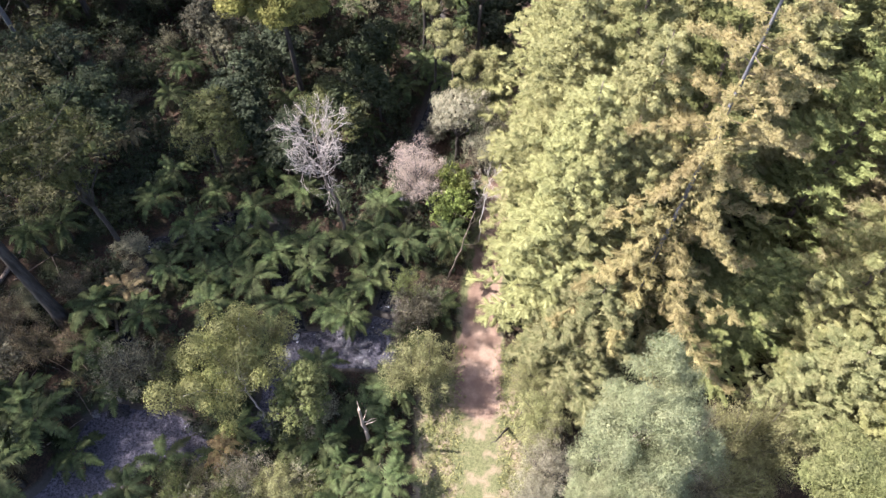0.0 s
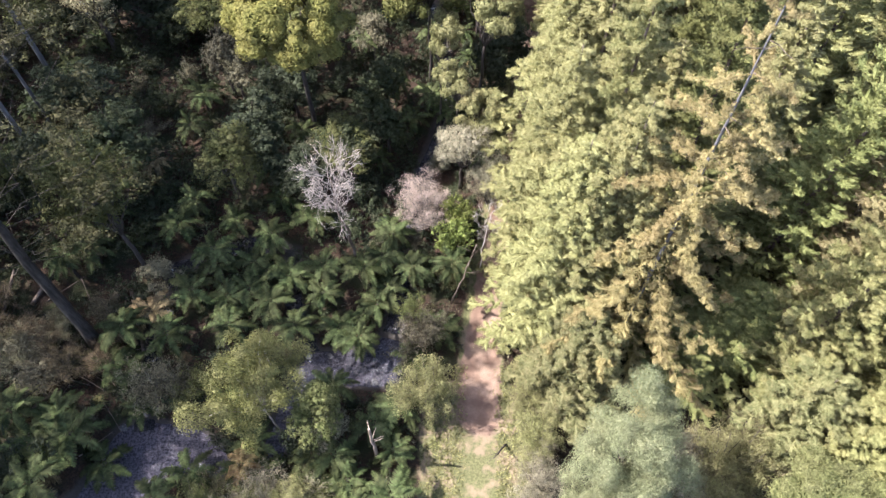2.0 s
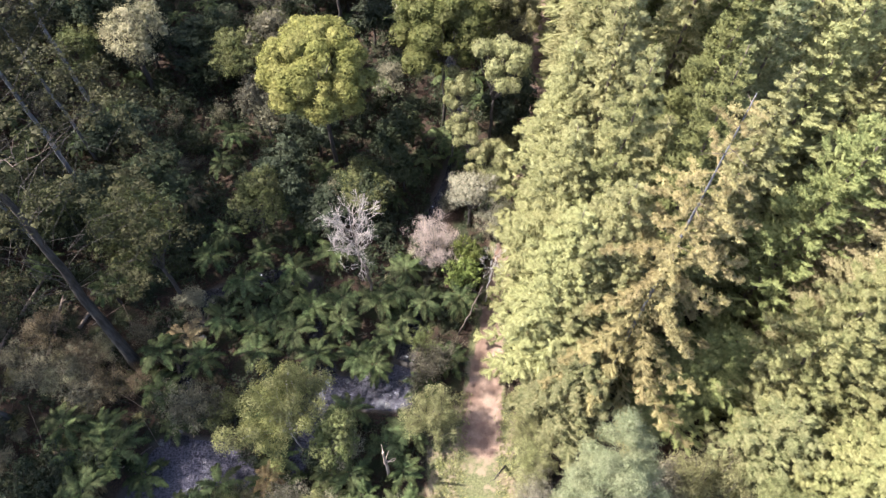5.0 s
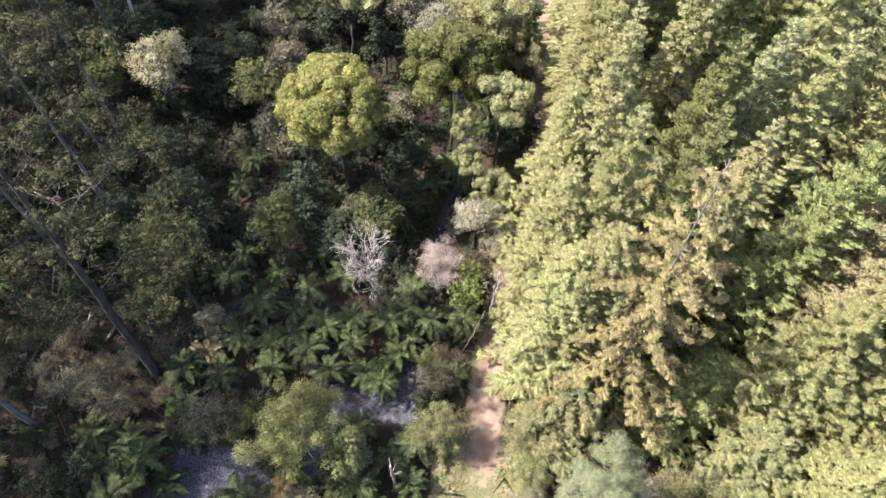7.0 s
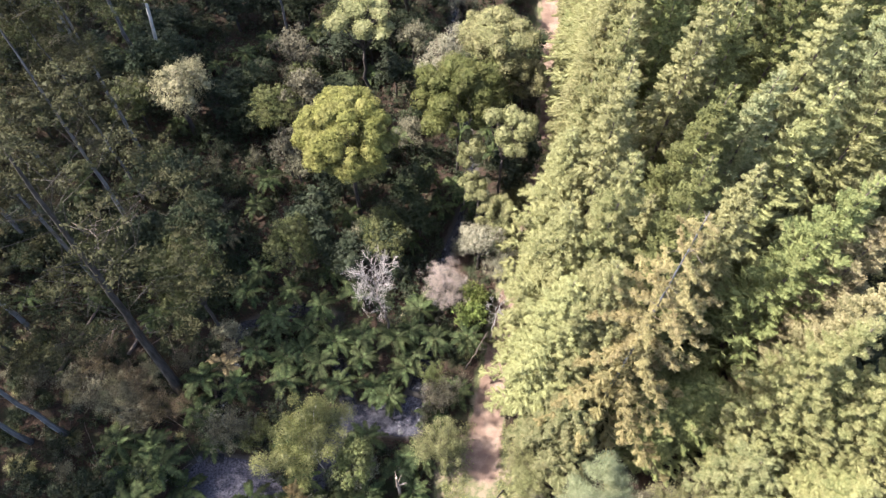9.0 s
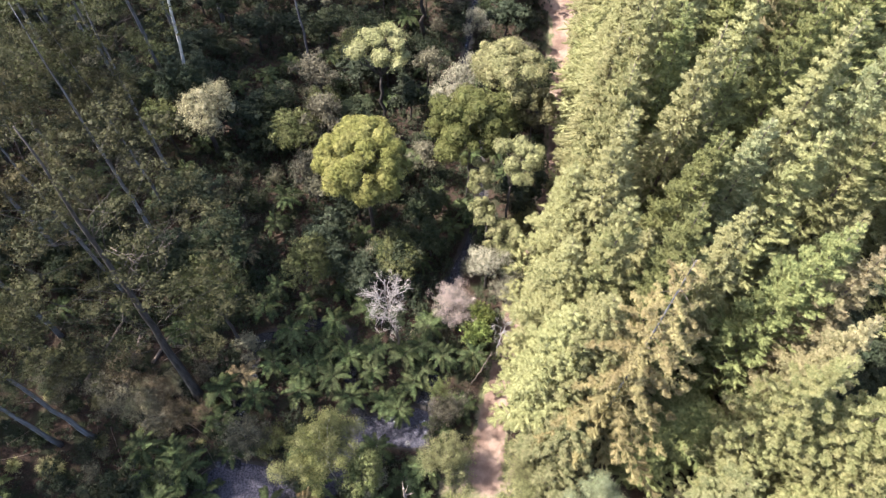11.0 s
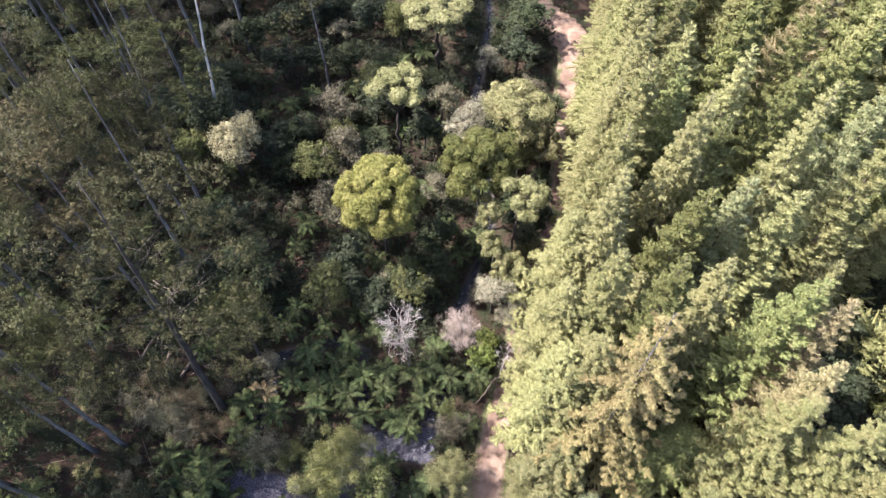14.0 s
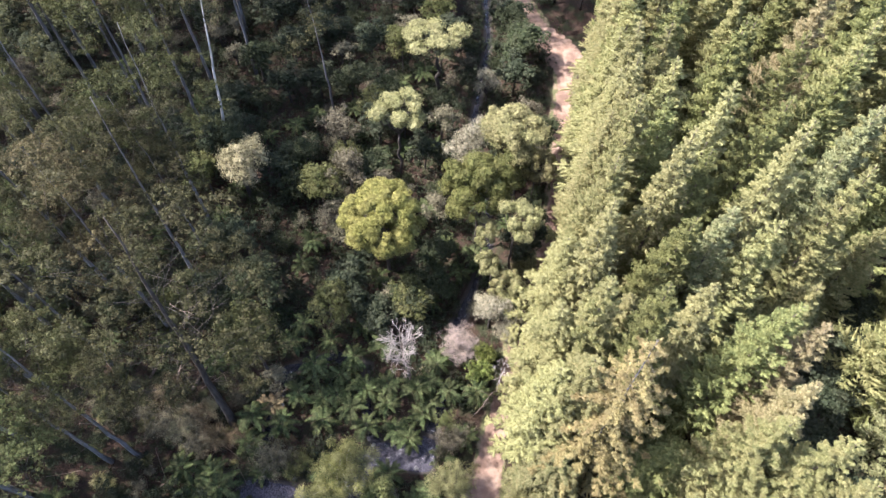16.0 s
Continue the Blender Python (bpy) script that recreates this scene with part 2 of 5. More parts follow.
def hearts(rng, centres, radius, detail=1, squash=0.8, rough=0.16):
    """The close inner leaf mass of tufts: small uneven lumps at the centres, as triangles."""
    centres = np.asarray(centres, float)
    radius = np.broadcast_to(radius, len(centres))
    base = SOLIDS[detail]
    corners, index = np.unique(base.reshape(-1, 3).round(5), axis=0, return_inverse=True)
    index = index.reshape(-1)
    spin = rng.uniform(0, 2 * math.pi, len(centres))
    c, s = np.cos(spin)[:, None], np.sin(spin)[:, None]
    pts = np.stack((corners[None, :, 0] * c - corners[None, :, 1] * s, corners[None, :, 0] * s + corners[None, :, 1] * c, np.broadcast_to(corners[None, :, 2] * squash, (len(centres), len(corners)))), -1)
    pts = pts * (1 + rng.normal(0, rough, pts.shape[:2] + (1,))) * radius[:, None, None] + centres[:, None, :]
    return pts[:, index].reshape(-1, 3, 3)


def under(name, mesh, parent, label="", kind=""):
    ob = new(name, mesh)
    ob.parent = parent
    return tagged(ob, label, kind=kind)


# ---------------------------------------------------------------- the lie of the land
TRACK = [(1.6, -30), (2.2, 4), (2.6, 12), (2.7, 18), (2.9, 23), (3.6, 28), (5.4, 37), (7.4, 46), (9.3, 56), (9.8, 65), (9.4, 74), (10.0, 81), (9.6, 88), (5.8, 93.5), (2.4, 100), (-3, 108), (-14, 122), (-20, 160)]
STREAM = [(-45, 2), (-33, 3.2), (-25.8, 9.4), (-23.6, 13.6), (-20.5, 14.2), (-16.5, 13.0), (-13.6, 13.2), (-12.6, 16), (-12.2, 19), (-10.5, 20.9), (-7.5, 20.9), (-5.0, 20.6), (-4.6, 24), (-3.9, 27.5), (-3.6, 32), (-2.9, 38.4), (-1.4, 44), (0.2, 51), (-1, 60), (-4, 72), (-3, 90), (-8, 130)]
STREAM_HALF = [2.2, 1.9, 2.1, 2.7, 1.9, 1.0, 0.9, 0.9, 1.1, 1.35, 1.6, 1.4, 0.7, 0.7, 0.4, 0.8, 0.4, 0.4, 0.4, 0.4, 0.4, 0.4]
BROOK = [(-23.6, 15.5), (-24.2, 20), (-24.4, 26.3), (-23.6, 30), (-18, 32.5), (-13.6, 31.5), (-13.6, 28.8), (-12.5, 25), (-11, 21.5)]


def apart_from(line, x, y, widths=None):
    """The distance of the points (x, y) from a bent line, less its half width where widths are given."""
    best = np.full(np.shape(x), 1e9)
    for k in range(len(line) - 1):
        (ax, ay), (bx, by) = line[k], line[k + 1]
        s = np.clip(((x - ax) * (bx - ax) + (y - ay) * (by - ay)) / ((bx - ax) ** 2 + (by - ay) ** 2), 0, 1)
        d = np.hypot(x - ax - s * (bx - ax), y - ay - s * (by - ay))
        if widths:
            d = d - (widths[k] + s * (widths[k + 1] - widths[k]))
        best = np.minimum(best, d)
    return best


def soft(v, lo, hi):
    s = np.clip((v - lo) / (hi - lo), 0, 1)
    return s * s * (3 - 2 * s)


def ground_z(x, y):
    x, y = np.asarray(x, float), np.asarray(y, float)
    z = 0.22 * np.sin(x * 0.31 + 1.3) * np.cos(y * 0.27) + 0.14 * np.sin(x * 0.83 + y * 0.61) + 0.07 * np.sin(x * 1.9 - y * 1.3 + 2) + 0.25
    z = z + 0.16 * np.maximum(0, -x - 27) ** 0.95 + 0.02 * np.maximum(0, x - 14)
    way = apart_from(TRACK, x, y)
    z = z * soft(way, 0.8, 3.5) + 0.22 * (1 - soft(way, 0.8, 3.5))
    bank = apart_from(STREAM, x, y, STREAM_HALF)
    z = z * soft(bank, -0.4, 1.4) - 0.75 * (1 - soft(bank, -0.9, 0.9))
    side = apart_from(BROOK, x, y)
    return z - 0.6 * (1 - soft(side, 0.3, 1.3)) * soft(bank, 0, 1)


def ground_material():
    n = Nodes("forest_floor")
    tint = n.add("VertexColor")
    tint.layer_name = "cover"
    cover = n.add("SeparateColor", Color=tint.outputs[0])
    way, verge, wet = cover.outputs[0], cover.outputs[1], cover.outputs[2]
    rough_edge = n.sum("MULTIPLY_ADD", n.noise(0.9, 4.0), 0.9, -0.45)
    fine = n.noise(6.0, 5.0, 0.7)
    speck = n.noise(22.0, 3.0, 0.6)
    # the litter browns are lowered so that they hold the shade beneath the trees
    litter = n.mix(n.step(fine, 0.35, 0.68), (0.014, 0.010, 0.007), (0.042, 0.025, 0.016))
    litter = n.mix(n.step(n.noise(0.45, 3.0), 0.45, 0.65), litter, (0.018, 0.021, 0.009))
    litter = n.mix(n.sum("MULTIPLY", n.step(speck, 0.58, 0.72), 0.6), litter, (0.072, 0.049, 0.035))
    grass = n.mix(n.step(fine, 0.3, 0.7), (0.046, 0.050, 0.021), (0.098, 0.093, 0.043))
    grass = n.mix(n.step(n.noise(0.8, 4.0), 0.46, 0.62), grass, (0.140, 0.108, 0.070))
    soil = n.mix(n.step(n.noise(0.6, 4.0), 0.36, 0.66), (0.105, 0.067, 0.048), (0.195, 0.136, 0.098))
    soil = n.mix(n.sum("MULTIPLY", n.step(speck, 0.52, 0.7), 0.55), soil, (0.09, 0.05, 0.036))
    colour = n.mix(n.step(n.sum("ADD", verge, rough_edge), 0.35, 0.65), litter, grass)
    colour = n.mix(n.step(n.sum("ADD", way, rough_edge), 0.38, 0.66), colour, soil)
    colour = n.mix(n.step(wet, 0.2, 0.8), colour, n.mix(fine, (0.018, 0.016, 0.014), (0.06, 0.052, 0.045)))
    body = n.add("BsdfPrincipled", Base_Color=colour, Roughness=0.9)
    n.put(body.inputs["Specular IOR Level"], 0.12)
    bump = n.add("Bump", Height=n.sum("ADD", fine, speck), Strength=0.6, Distance=0.08)
    n.put(body.inputs["Normal"], bump.outputs[0])
    return n.done(body.outputs[0])


def build_ground():
    far = (250, 400, 700, 1200, 2500)
    xs = np.concatenate((-np.array(far[::-1]), np.arange(-190, -92, 7), np.arange(-92, -50, 1.4), np.arange(-50, 30, 0.55), np.arange(30, 92, 1.4), np.arange(92, 190, 7), far))
    ys = np.concatenate((-np.array(far[::-1]), np.arange(-190, -12, 7), np.arange(-12, 60, 0.55), np.arange(60, 125, 1.1), np.arange(125, 190, 7), far))
    X, Y = np.meshgrid(xs, ys)
    Z = ground_z(X, Y) + np.random.default_rng(5).normal(0, 0.025, X.shape)
    nx, ny = len(xs), len(ys)
    me = bpy.data.meshes.new("ground")
    i = np.arange(nx * ny).reshape(ny, nx)
    quads = np.stack((i[:-1, :-1], i[:-1, 1:], i[1:, 1:], i[1:, :-1]), axis=-1).reshape(-1, 4)
    me.vertices.add(nx * ny), me.loops.add(len(quads) * 4), me.polygons.add(len(quads))
    me.vertices.foreach_set("co", np.stack((X, Y, Z), axis=-1).astype(np.float32).ravel())
    me.loops.foreach_set("vertex_index", quads.astype(np.int32).ravel())
    me.polygons.foreach_set("loop_start", np.arange(0, len(quads) * 4, 4, dtype=np.int32))
    me.update(calc_edges=True)
    me.polygons.foreach_set("use_smooth", np.ones(len(quads), dtype=bool))
    way = apart_from(TRACK, X, Y)
    half = 1.15 + 0.5 * soft(-Y, -26, -18) + 1.9 * soft(Y, 84, 87) * (1 - soft(Y, 92, 96))
    verge = np.maximum((1 - soft(np.abs(X - 2.6), 3.6, 5.6)) * (1 - soft(Y, 17, 22)), 0.8 * (1 - soft(way, 1.4, 2.6)))
    wet = 1 - soft(np.minimum(apart_from(STREAM, X, Y, STREAM_HALF), apart_from(BROOK, X, Y) - 0.5), 0.0, 0.7)
    cover = np.stack(((1 - soft(way, half - 0.5, half + 0.7)) * (1 - 0.68 * soft(-Y, -17.5, -14.0)), verge, wet, np.ones_like(X)), axis=-1)
    layer = me.color_attributes.new("cover", "FLOAT_COLOR", "POINT")
    layer.data.foreach_set("color", cover.astype(np.float32).ravel())
    me.materials.append(ground_material())
    return tagged(new("ground", me), "forest floor with brown leaf litter and a reddish dirt track", "ground", kind="structure")


build_ground()


def ribbon(line, widths, z, step=0.5, across=8):
    """A sheet of quads along a bent line."""
    pts = [Vector((*p, 0)) for p in line]
    rows = []
    for k in range(len(pts) - 1):
        n = max(1, int((pts[k + 1] - pts[k]).length / step))
        for j in range(n):
            s = j / n
            p = pts[k].lerp(pts[k + 1], s)
            a, b = pts[max(k - 1, 0)], pts[min(k + 2, len(pts) - 1)]
            way = ((pts[k + 1] - a) * (1 - s) + (b - pts[k]) * s).normalized()
            rows.append((p, Vector((-way.y, way.x, 0)), widths[k] + (widths[k + 1] - widths[k]) * s))
    verts = [(p + q * w * (2 * i / across - 1)).to_tuple()[:2] + (z,) for p, q, w in rows for i in range(across + 1)]
    faces = [(r * (across + 1) + i, r * (across + 1) + i + 1, (r + 1) * (across + 1) + i + 1, (r + 1) * (across + 1) + i) for r in range(len(rows) - 1) for i in range(across)]
    return verts, faces


def water_material(name, deep, shallow, foam=0.60):
    n = Nodes(name)
    ripple = n.noise(2.6, 5.0, 0.7)
    fine = n.noise(9.0, 4.0, 0.65)
    streak = n.noise(5.0, 6.0, 0.75)
    froth = n.sum("MULTIPLY", n.step(n.noise(1.1, 5.0, 0.7), foam, foam + 0.12), n.step(fine, 0.44, 0.6))
    colour = n.mix(froth, n.mix(n.step(streak, 0.36, 0.64), deep, shallow), (0.55, 0.56, 0.60))
    body = n.add("BsdfPrincipled", Base_Color=colour, Roughness=n.sum("MULTIPLY_ADD", froth, 0.5, 0.16))
    bump = n.add("Bump", Height=n.sum("ADD", ripple, n.sum("MULTIPLY", streak, 0.9)), Strength=1.0, Distance=0.12)
    n.put(body.inputs["Normal"], bump.outputs[0])
    n.put(body.inputs["IOR"], 1.33)
    return n.done(body.outputs[0])


WATER = water_material("stream_water", (0.018, 0.016, 0.021), (0.072, 0.065, 0.079), 0.68)
RAPIDS = water_material("rapids_water", (0.014, 0.013, 0.017), (0.052, 0.048, 0.058), 0.61)
# upper stream and brook: tree shade is put into darker water colours
SHADED = water_material("shaded_stream_water", (0.008, 0.008, 0.009), (0.028, 0.026, 0.030))
LOW = [w + 0.5 for w in STREAM_HALF]
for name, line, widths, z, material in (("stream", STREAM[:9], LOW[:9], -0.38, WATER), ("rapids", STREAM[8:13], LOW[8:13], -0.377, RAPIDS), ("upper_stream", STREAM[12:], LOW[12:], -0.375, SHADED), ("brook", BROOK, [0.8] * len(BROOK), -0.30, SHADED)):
    verts, faces = ribbon(line, widths, z)
    me = bpy.data.meshes.new(name)
    me.from_pydata(verts, [], faces)
    me.materials.append(material)
    tagged(new(name, me), "shallow purplish grey stream with white riffles", "stream", kind="structure")

# ---------------------------------------------------------------- kinds of plants
STOCK = {}


def plant(kind, x, y, height=1.0, spread=1.0, turn=None, label="", sink=0.05, lean=0.0, group=""):
    """Plants one of a kind (a key of KINDS) at (x, y); height and spread scale the kind's own size."""
    make, words, category, name = KINDS[kind]
    turn = random.Random(round(x * 131 + y * 977)).uniform(0, 360) if turn is None else turn
    m = pose(x, y, float(ground_z(x, y)) - sink, lean, 0, turn) @ Matrix.Diagonal((spread, spread, height, 1))
    if kind not in STOCK:
        root = new(name)
        make(root)
        root.matrix_basis = m
        STOCK[kind] = root
    else:
        root = copy_thing(STOCK[kind], Matrix.Identity(4))
        root.matrix_basis = m
    return tagged(root, label or words, category, group)


def woody(root, tubes, bark, sides=6):
    return under("trunk", tubes_mesh("trunk", tubes, M[bark], sides), root)


def plumes(rng, base, way, long, girth, density, size, aspect, turn_up, jitter, rings=4, sides=5, skin=0.5):
    """Club-shaped plumes of fine foliage, all at once: base and way (n, 3), long and girth (n). Gives the leaf faces and the close inner mass, each with the number of its plume."""
    n, top = len(base), np.array((0.0, 0.0, 1.0))
    way = unit(way)
    side = unit(np.cross(way, top) + 1e-6)
    lift = np.cross(side, way)
    bumps = rng.uniform(0, 2 * math.pi, (n, 3))

    def swell(x):
        return (0.30 + 0.70 * np.clip(x, 0, 1) ** 0.6) * np.sqrt(np.clip(1 - np.clip(x, 0, 1) ** 5, 0.03, 1))

    def lumps(k, x, a):
        return 1 + 0.40 * np.sin(3 * a + bumps[k, 0]) * np.sin(8 * x + bumps[k, 1]) + 0.26 * np.sin(15 * x + 2 * a + bumps[k, 2]) * np.cos(4 * a + bumps[k, 1])

    def place(k, x, a, grow):
        out = side[k] * np.cos(a)[:, None] + lift[k] * (np.sin(a) * 0.8)[:, None]
        axis = base[k] + way[k] * (long[k] * x)[:, None] + top * (turn_up * long[k] * x * x)[:, None]
        return axis + out * (girth[k] * swell(x) * lumps(k, x, a) * grow)[:, None], out

    counts = np.maximum(8, (density * long * (girth + 0.1)).astype(int))
    k = np.repeat(np.arange(n), counts)
    x = 0.08 + 0.95 * rng.random(len(k)) ** 0.7
    a = rng.normal(math.pi / 2, 1.35, len(k))
    p, out = place(k, x, a, rng.uniform(0.62, 1.22, len(k)))
    end = np.clip((x - 0.75) * 3, 0, 1)[:, None]
    face = out * 0.75 + way[k] * (0.55 + 0.6 * end) + top * 0.35
    leaves = cards(rng, p, size, aspect, face, jitter, 3, way[k] * 0.45 + out * 0.75 + top * turn_up * 0.8)
    ring = np.tile(np.linspace(0, 2 * math.pi, sides, endpoint=False), rings + 1)
    xs = np.repeat(np.linspace(0.0, 1.0, rings + 1), sides)
    kk = np.repeat(np.arange(n), len(ring))
    grid, _ = place(kk, np.tile(xs, n), np.tile(ring, n), skin)
    grid = grid.reshape(n, rings + 1, sides, 3)
    nxt = np.roll(grid, -1, axis=2)
    body = np.concatenate((np.stack((grid[:, :-1], nxt[:, :-1], nxt[:, 1:]), 3).reshape(n, -1, 3, 3), np.stack((grid[:, :-1], nxt[:, 1:], grid[:, 1:]), 3).reshape(n, -1, 3, 3)), 1)
    return leaves, k, body.reshape(-1, 3, 3), np.repeat(np.arange(n), body.shape[1])


def conifer(seed, leaf, tall=36.0, reach=4.0, boughs=130, pairs=1, fat=0.5, density=110, size=0.15, aspect=0.34, lift=0.35, weep=0.0, turn_up=0.35, full=0.75, skirt=0.9, bare=0.0, core=0.38, spread=0.9, sub=0.4, wood="bark", jitter=0.6, rings=4, sides=5, split=False, uneven=0.12, twigs=0, tip=0.45):
    """A plantation conifer: a straight stem hidden by boughs, each of which fans out into soft club-shaped plumes; the boughs get shorter towards the pointed top. split: each bough is a part."""
    def make(root):
        rng = np.random.default_rng(seed)
        tilt = rng.normal(0, 0.008, 2) * tall
        top = np.array((0.0, 0.0, 1.0))
        wave = rng.uniform(0, 2 * math.pi, 4)

        def axis(u):
            return np.array((tilt[0] * u * u, tilt[1] * u * u, tall * 0.985 * u))

        def radius(u, a=None):
            r = reach * min(1.0, 1.2 * (1 - u) ** full) * (skirt if u < 0.2 else 1.0) + 0.2
            if a is not None:
                r *= 1 + uneven * (math.sin(2 * a + 9 * u + wave[0]) + 0.7 * math.sin(3 * a - 17 * u + wave[1]))
            return r

        marks = np.linspace(0, 1, 13)
        woody(root, [([tuple(axis(s)) for s in marks], [(0.17 if bare else 0.25) * (1 - s) ** 0.9 + 0.02 for s in marks])], wood, 7)
        base, way, long, slim, owner = [], [], [], [], []
        for k in range(boughs):
            u = 0.05 + 0.945 * ((k + rng.uniform(0, 1)) / boughs) ** 0.92
            angle = k * 2.39996 + rng.normal(0, 0.22)
            hub = np.array((math.cos(angle), math.sin(angle), 0))
            cross = np.array((-hub[1], hub[0], 0))
            span = radius(u, angle) * rng.uniform(0.84, 1.12)
            slope = lift * (0.1 + 1.6 * u * u) + rng.normal(0, 0.07) - weep * (1 - 0.75 * u)
            droop = -0.35 * weep

            def along(s):
                return axis(u) + hub * span * s + top * span * (slope * s + droop * s * s)

            thin = bare and u > 0.70
            if twigs and u > 0.62:
                dry = [[along(s) + rng.normal(0, 0.03, 3) for s in (0, 0.25, 0.5, 0.8)]]
                under("dead_branch", tubes_mesh("dead_branch", [(dry[0], [0.028, 0.02, 0.012, 0.005])], M["bark"], 4), root, "bare grey dead branch")
                if u > 0.88 and rng.random() < 0.5:
                    continue
            few = 0 if span < 0.9 else pairs if not thin else max(1, pairs - 2)
            if few == 0 or not thin or rng.random() > bare:
                base.append(along(1.0 - tip if few else 0.1)), way.append(hub + top * (slope + 1.5 * droop)), long.append(span * (tip if few else 0.95)), owner.append(k)
            slim += [False] * (len(base) - len(slim))
            if split:
                for s0, s1 in ((0.0, 0.4), (0.36, 0.72), (0.68, 1.0)):
                    base.append(along(s0)), way.append(along(s1) - along(s0)), long.append(float(np.linalg.norm(along(s1) - along(s0)))), slim.append(True), owner.append(k)
            for j in range(few):
                s = 0.16 + (0.86 - tip * 0.45) * (j + 0.5) / few
                for sign in (-1, 1):
                    fan = sign * spread * rng.uniform(0.75, 1.15)
                    base.append(along(s * rng.uniform(0.9, 1.1))), way.append(hub * math.cos(fan) + cross * math.sin(fan) + top * (slope + droop + rng.normal(0, 0.08)))
                    long.append(span * sub * rng.uniform(0.8, 1.2) * (1.1 - 0.45 * s)), owner.append(k)
        slim += [False] * (len(base) - len(slim))
        base, way, long = np.array(base), np.array(way), np.array(long)
        girth = np.where(np.array(slim), 0.09, fat * (0.45 + 0.5 * np.sqrt(long)) * rng.uniform(0.82, 1.2, len(long)))
        leaves, mine, body, its = plumes(rng, base, way, long, girth, density, size, aspect, turn_up, jitter, rings, sides)
        u = 0.03 + (0.6 if bare else 0.9) * rng.random(2200) ** 0.9
        a, f = rng.uniform(0, 2 * math.pi, 2200), core * rng.uniform(0.4, 1.3, 2200)
        p = np.array([axis(v) + np.array((math.cos(b), math.sin(b), 0)) * radius(v) * g for v, b, g in zip(u, a, f)])
        inner = [cards(rng, p, 2.6 * size, 0.6, None, 0.8, 3)]
        if split:
            owner = np.array(owner)
            for k in np.unique(owner):
                under("bough", cells("bough", np.concatenate((leaves[owner[mine] == k], body[owner[its] == k])), M[leaf]), root)
            under("crown", cells("crown", np.concatenate(inner), M[leaf]), root)
        else:
            under("crown", cells("crown", np.concatenate([leaves, body] + inner), M[leaf]), root)
    return make


def broadleaf(seed, leaf, tall=12.0, reach=4.0, deep=5.0, lobes=26, lobe=1.3, leaves=260, size=0.22, aspect=0.6, stem=0.2, bark="bark_dark", fork=0.45, rag=0.16, low=-0.25, flat=0.85, jitter=0.55, tuft=0.0, skew=0.35, shell=0.6, cut=0.72, core=0, per=10):
    """A tree whose stem forks into limbs, each with a lobe of leaves; together they make an uneven crown. tuft: the lobes are broken into tufts of that radius."""
    def make(root):
        rng = np.random.default_rng(seed)
        mid = np.array((rng.normal(0, 0.006 * tall), rng.normal(0, 0.006 * tall), tall - deep * 0.62))
        bulge = unit(rng.normal(size=(3, 3)) * np.array((1, 1, 0.3)))
        centres, sizes = [], []
        for k in range(lobes):
            d = unit(rng.normal(size=3) + np.array((0, 0, 0.45)))
            d[2] = max(d[2], low)
            far = (rng.uniform(shell, 1.0) if k else 0.3) * (1 + skew * (np.max(bulge @ d) - 0.75))
            r = lobe * rng.uniform(0.6, 1.3)
            centres.append(mid + d * far * np.array((reach - r * 0.7, reach - r * 0.7, deep * 0.62 - r * 0.5))), sizes.append(r)
        centres, sizes = np.array(centres), np.array(sizes)
        spots, face = [], []
        squash = np.array((1, 1, flat))
        for k in range(lobes):
            n = int(leaves * 1.3 * (sizes[k] / lobe) ** 2)
            if tuft:
                n //= per
            d = unit(rng.normal(size=(n, 3)) + np.array((0, 0, 0.5)))
            p = centres[k] + d * (sizes[k] * (1 - rag * np.abs(rng.normal(size=(n, 1))) + rng.uniform(-rag, rag, (n, 1)) * 0.6)) * squash
            inside = np.zeros(n, bool)
            for j in range(lobes):
                if j != k:
                    inside |= np.linalg.norm((p - centres[j]) / squash, axis=1) < sizes[j] * cut
            p, d = p[~inside], d[~inside]
            if tuft and len(p):
                q, f = tufts(rng, p, tuft * rng.uniform(0.6, 1.2, len(p)), per, 0.8, 0.5)
                spots.append(q), face.append(f + np.repeat(d, per, 0) * 0.5)
            else:
                spots.append(p), face.append(d + np.array((0, 0, 0.35)))
        spots, face = np.concatenate(spots), np.concatenate(face)
        heart = []
        for k in range(lobes if core else 0):
            d = unit(rng.normal(size=(core, 3)) + np.array((0, 0, 0.3)))
            heart.append(hearts(rng, centres[k] + d * sizes[k] * 0.52 * squash, sizes[k] * (0.5 - 0.55 * rag) * rng.uniform(0.7, 1.1, core), 1, 0.85))
        crotch = np.array((mid[0] * 0.5, mid[1] * 0.5, tall * fork))
        wood = [limb(rng, (0, 0, 0), crotch, stem, stem * 0.72, 6, 0.012)]
        wood += [limb(rng, crotch, c, stem * 0.45, 0.025, 4, 0.07, 0.05) for c in centres[:: max(1, lobes // 14)]]
        woody(root, wood, bark, 6)
        under("crown", cells("crown", np.concatenate([cards(rng, spots, size, aspect, face, jitter * 0.8, 3)] + heart), M[leaf]), root)
    return make


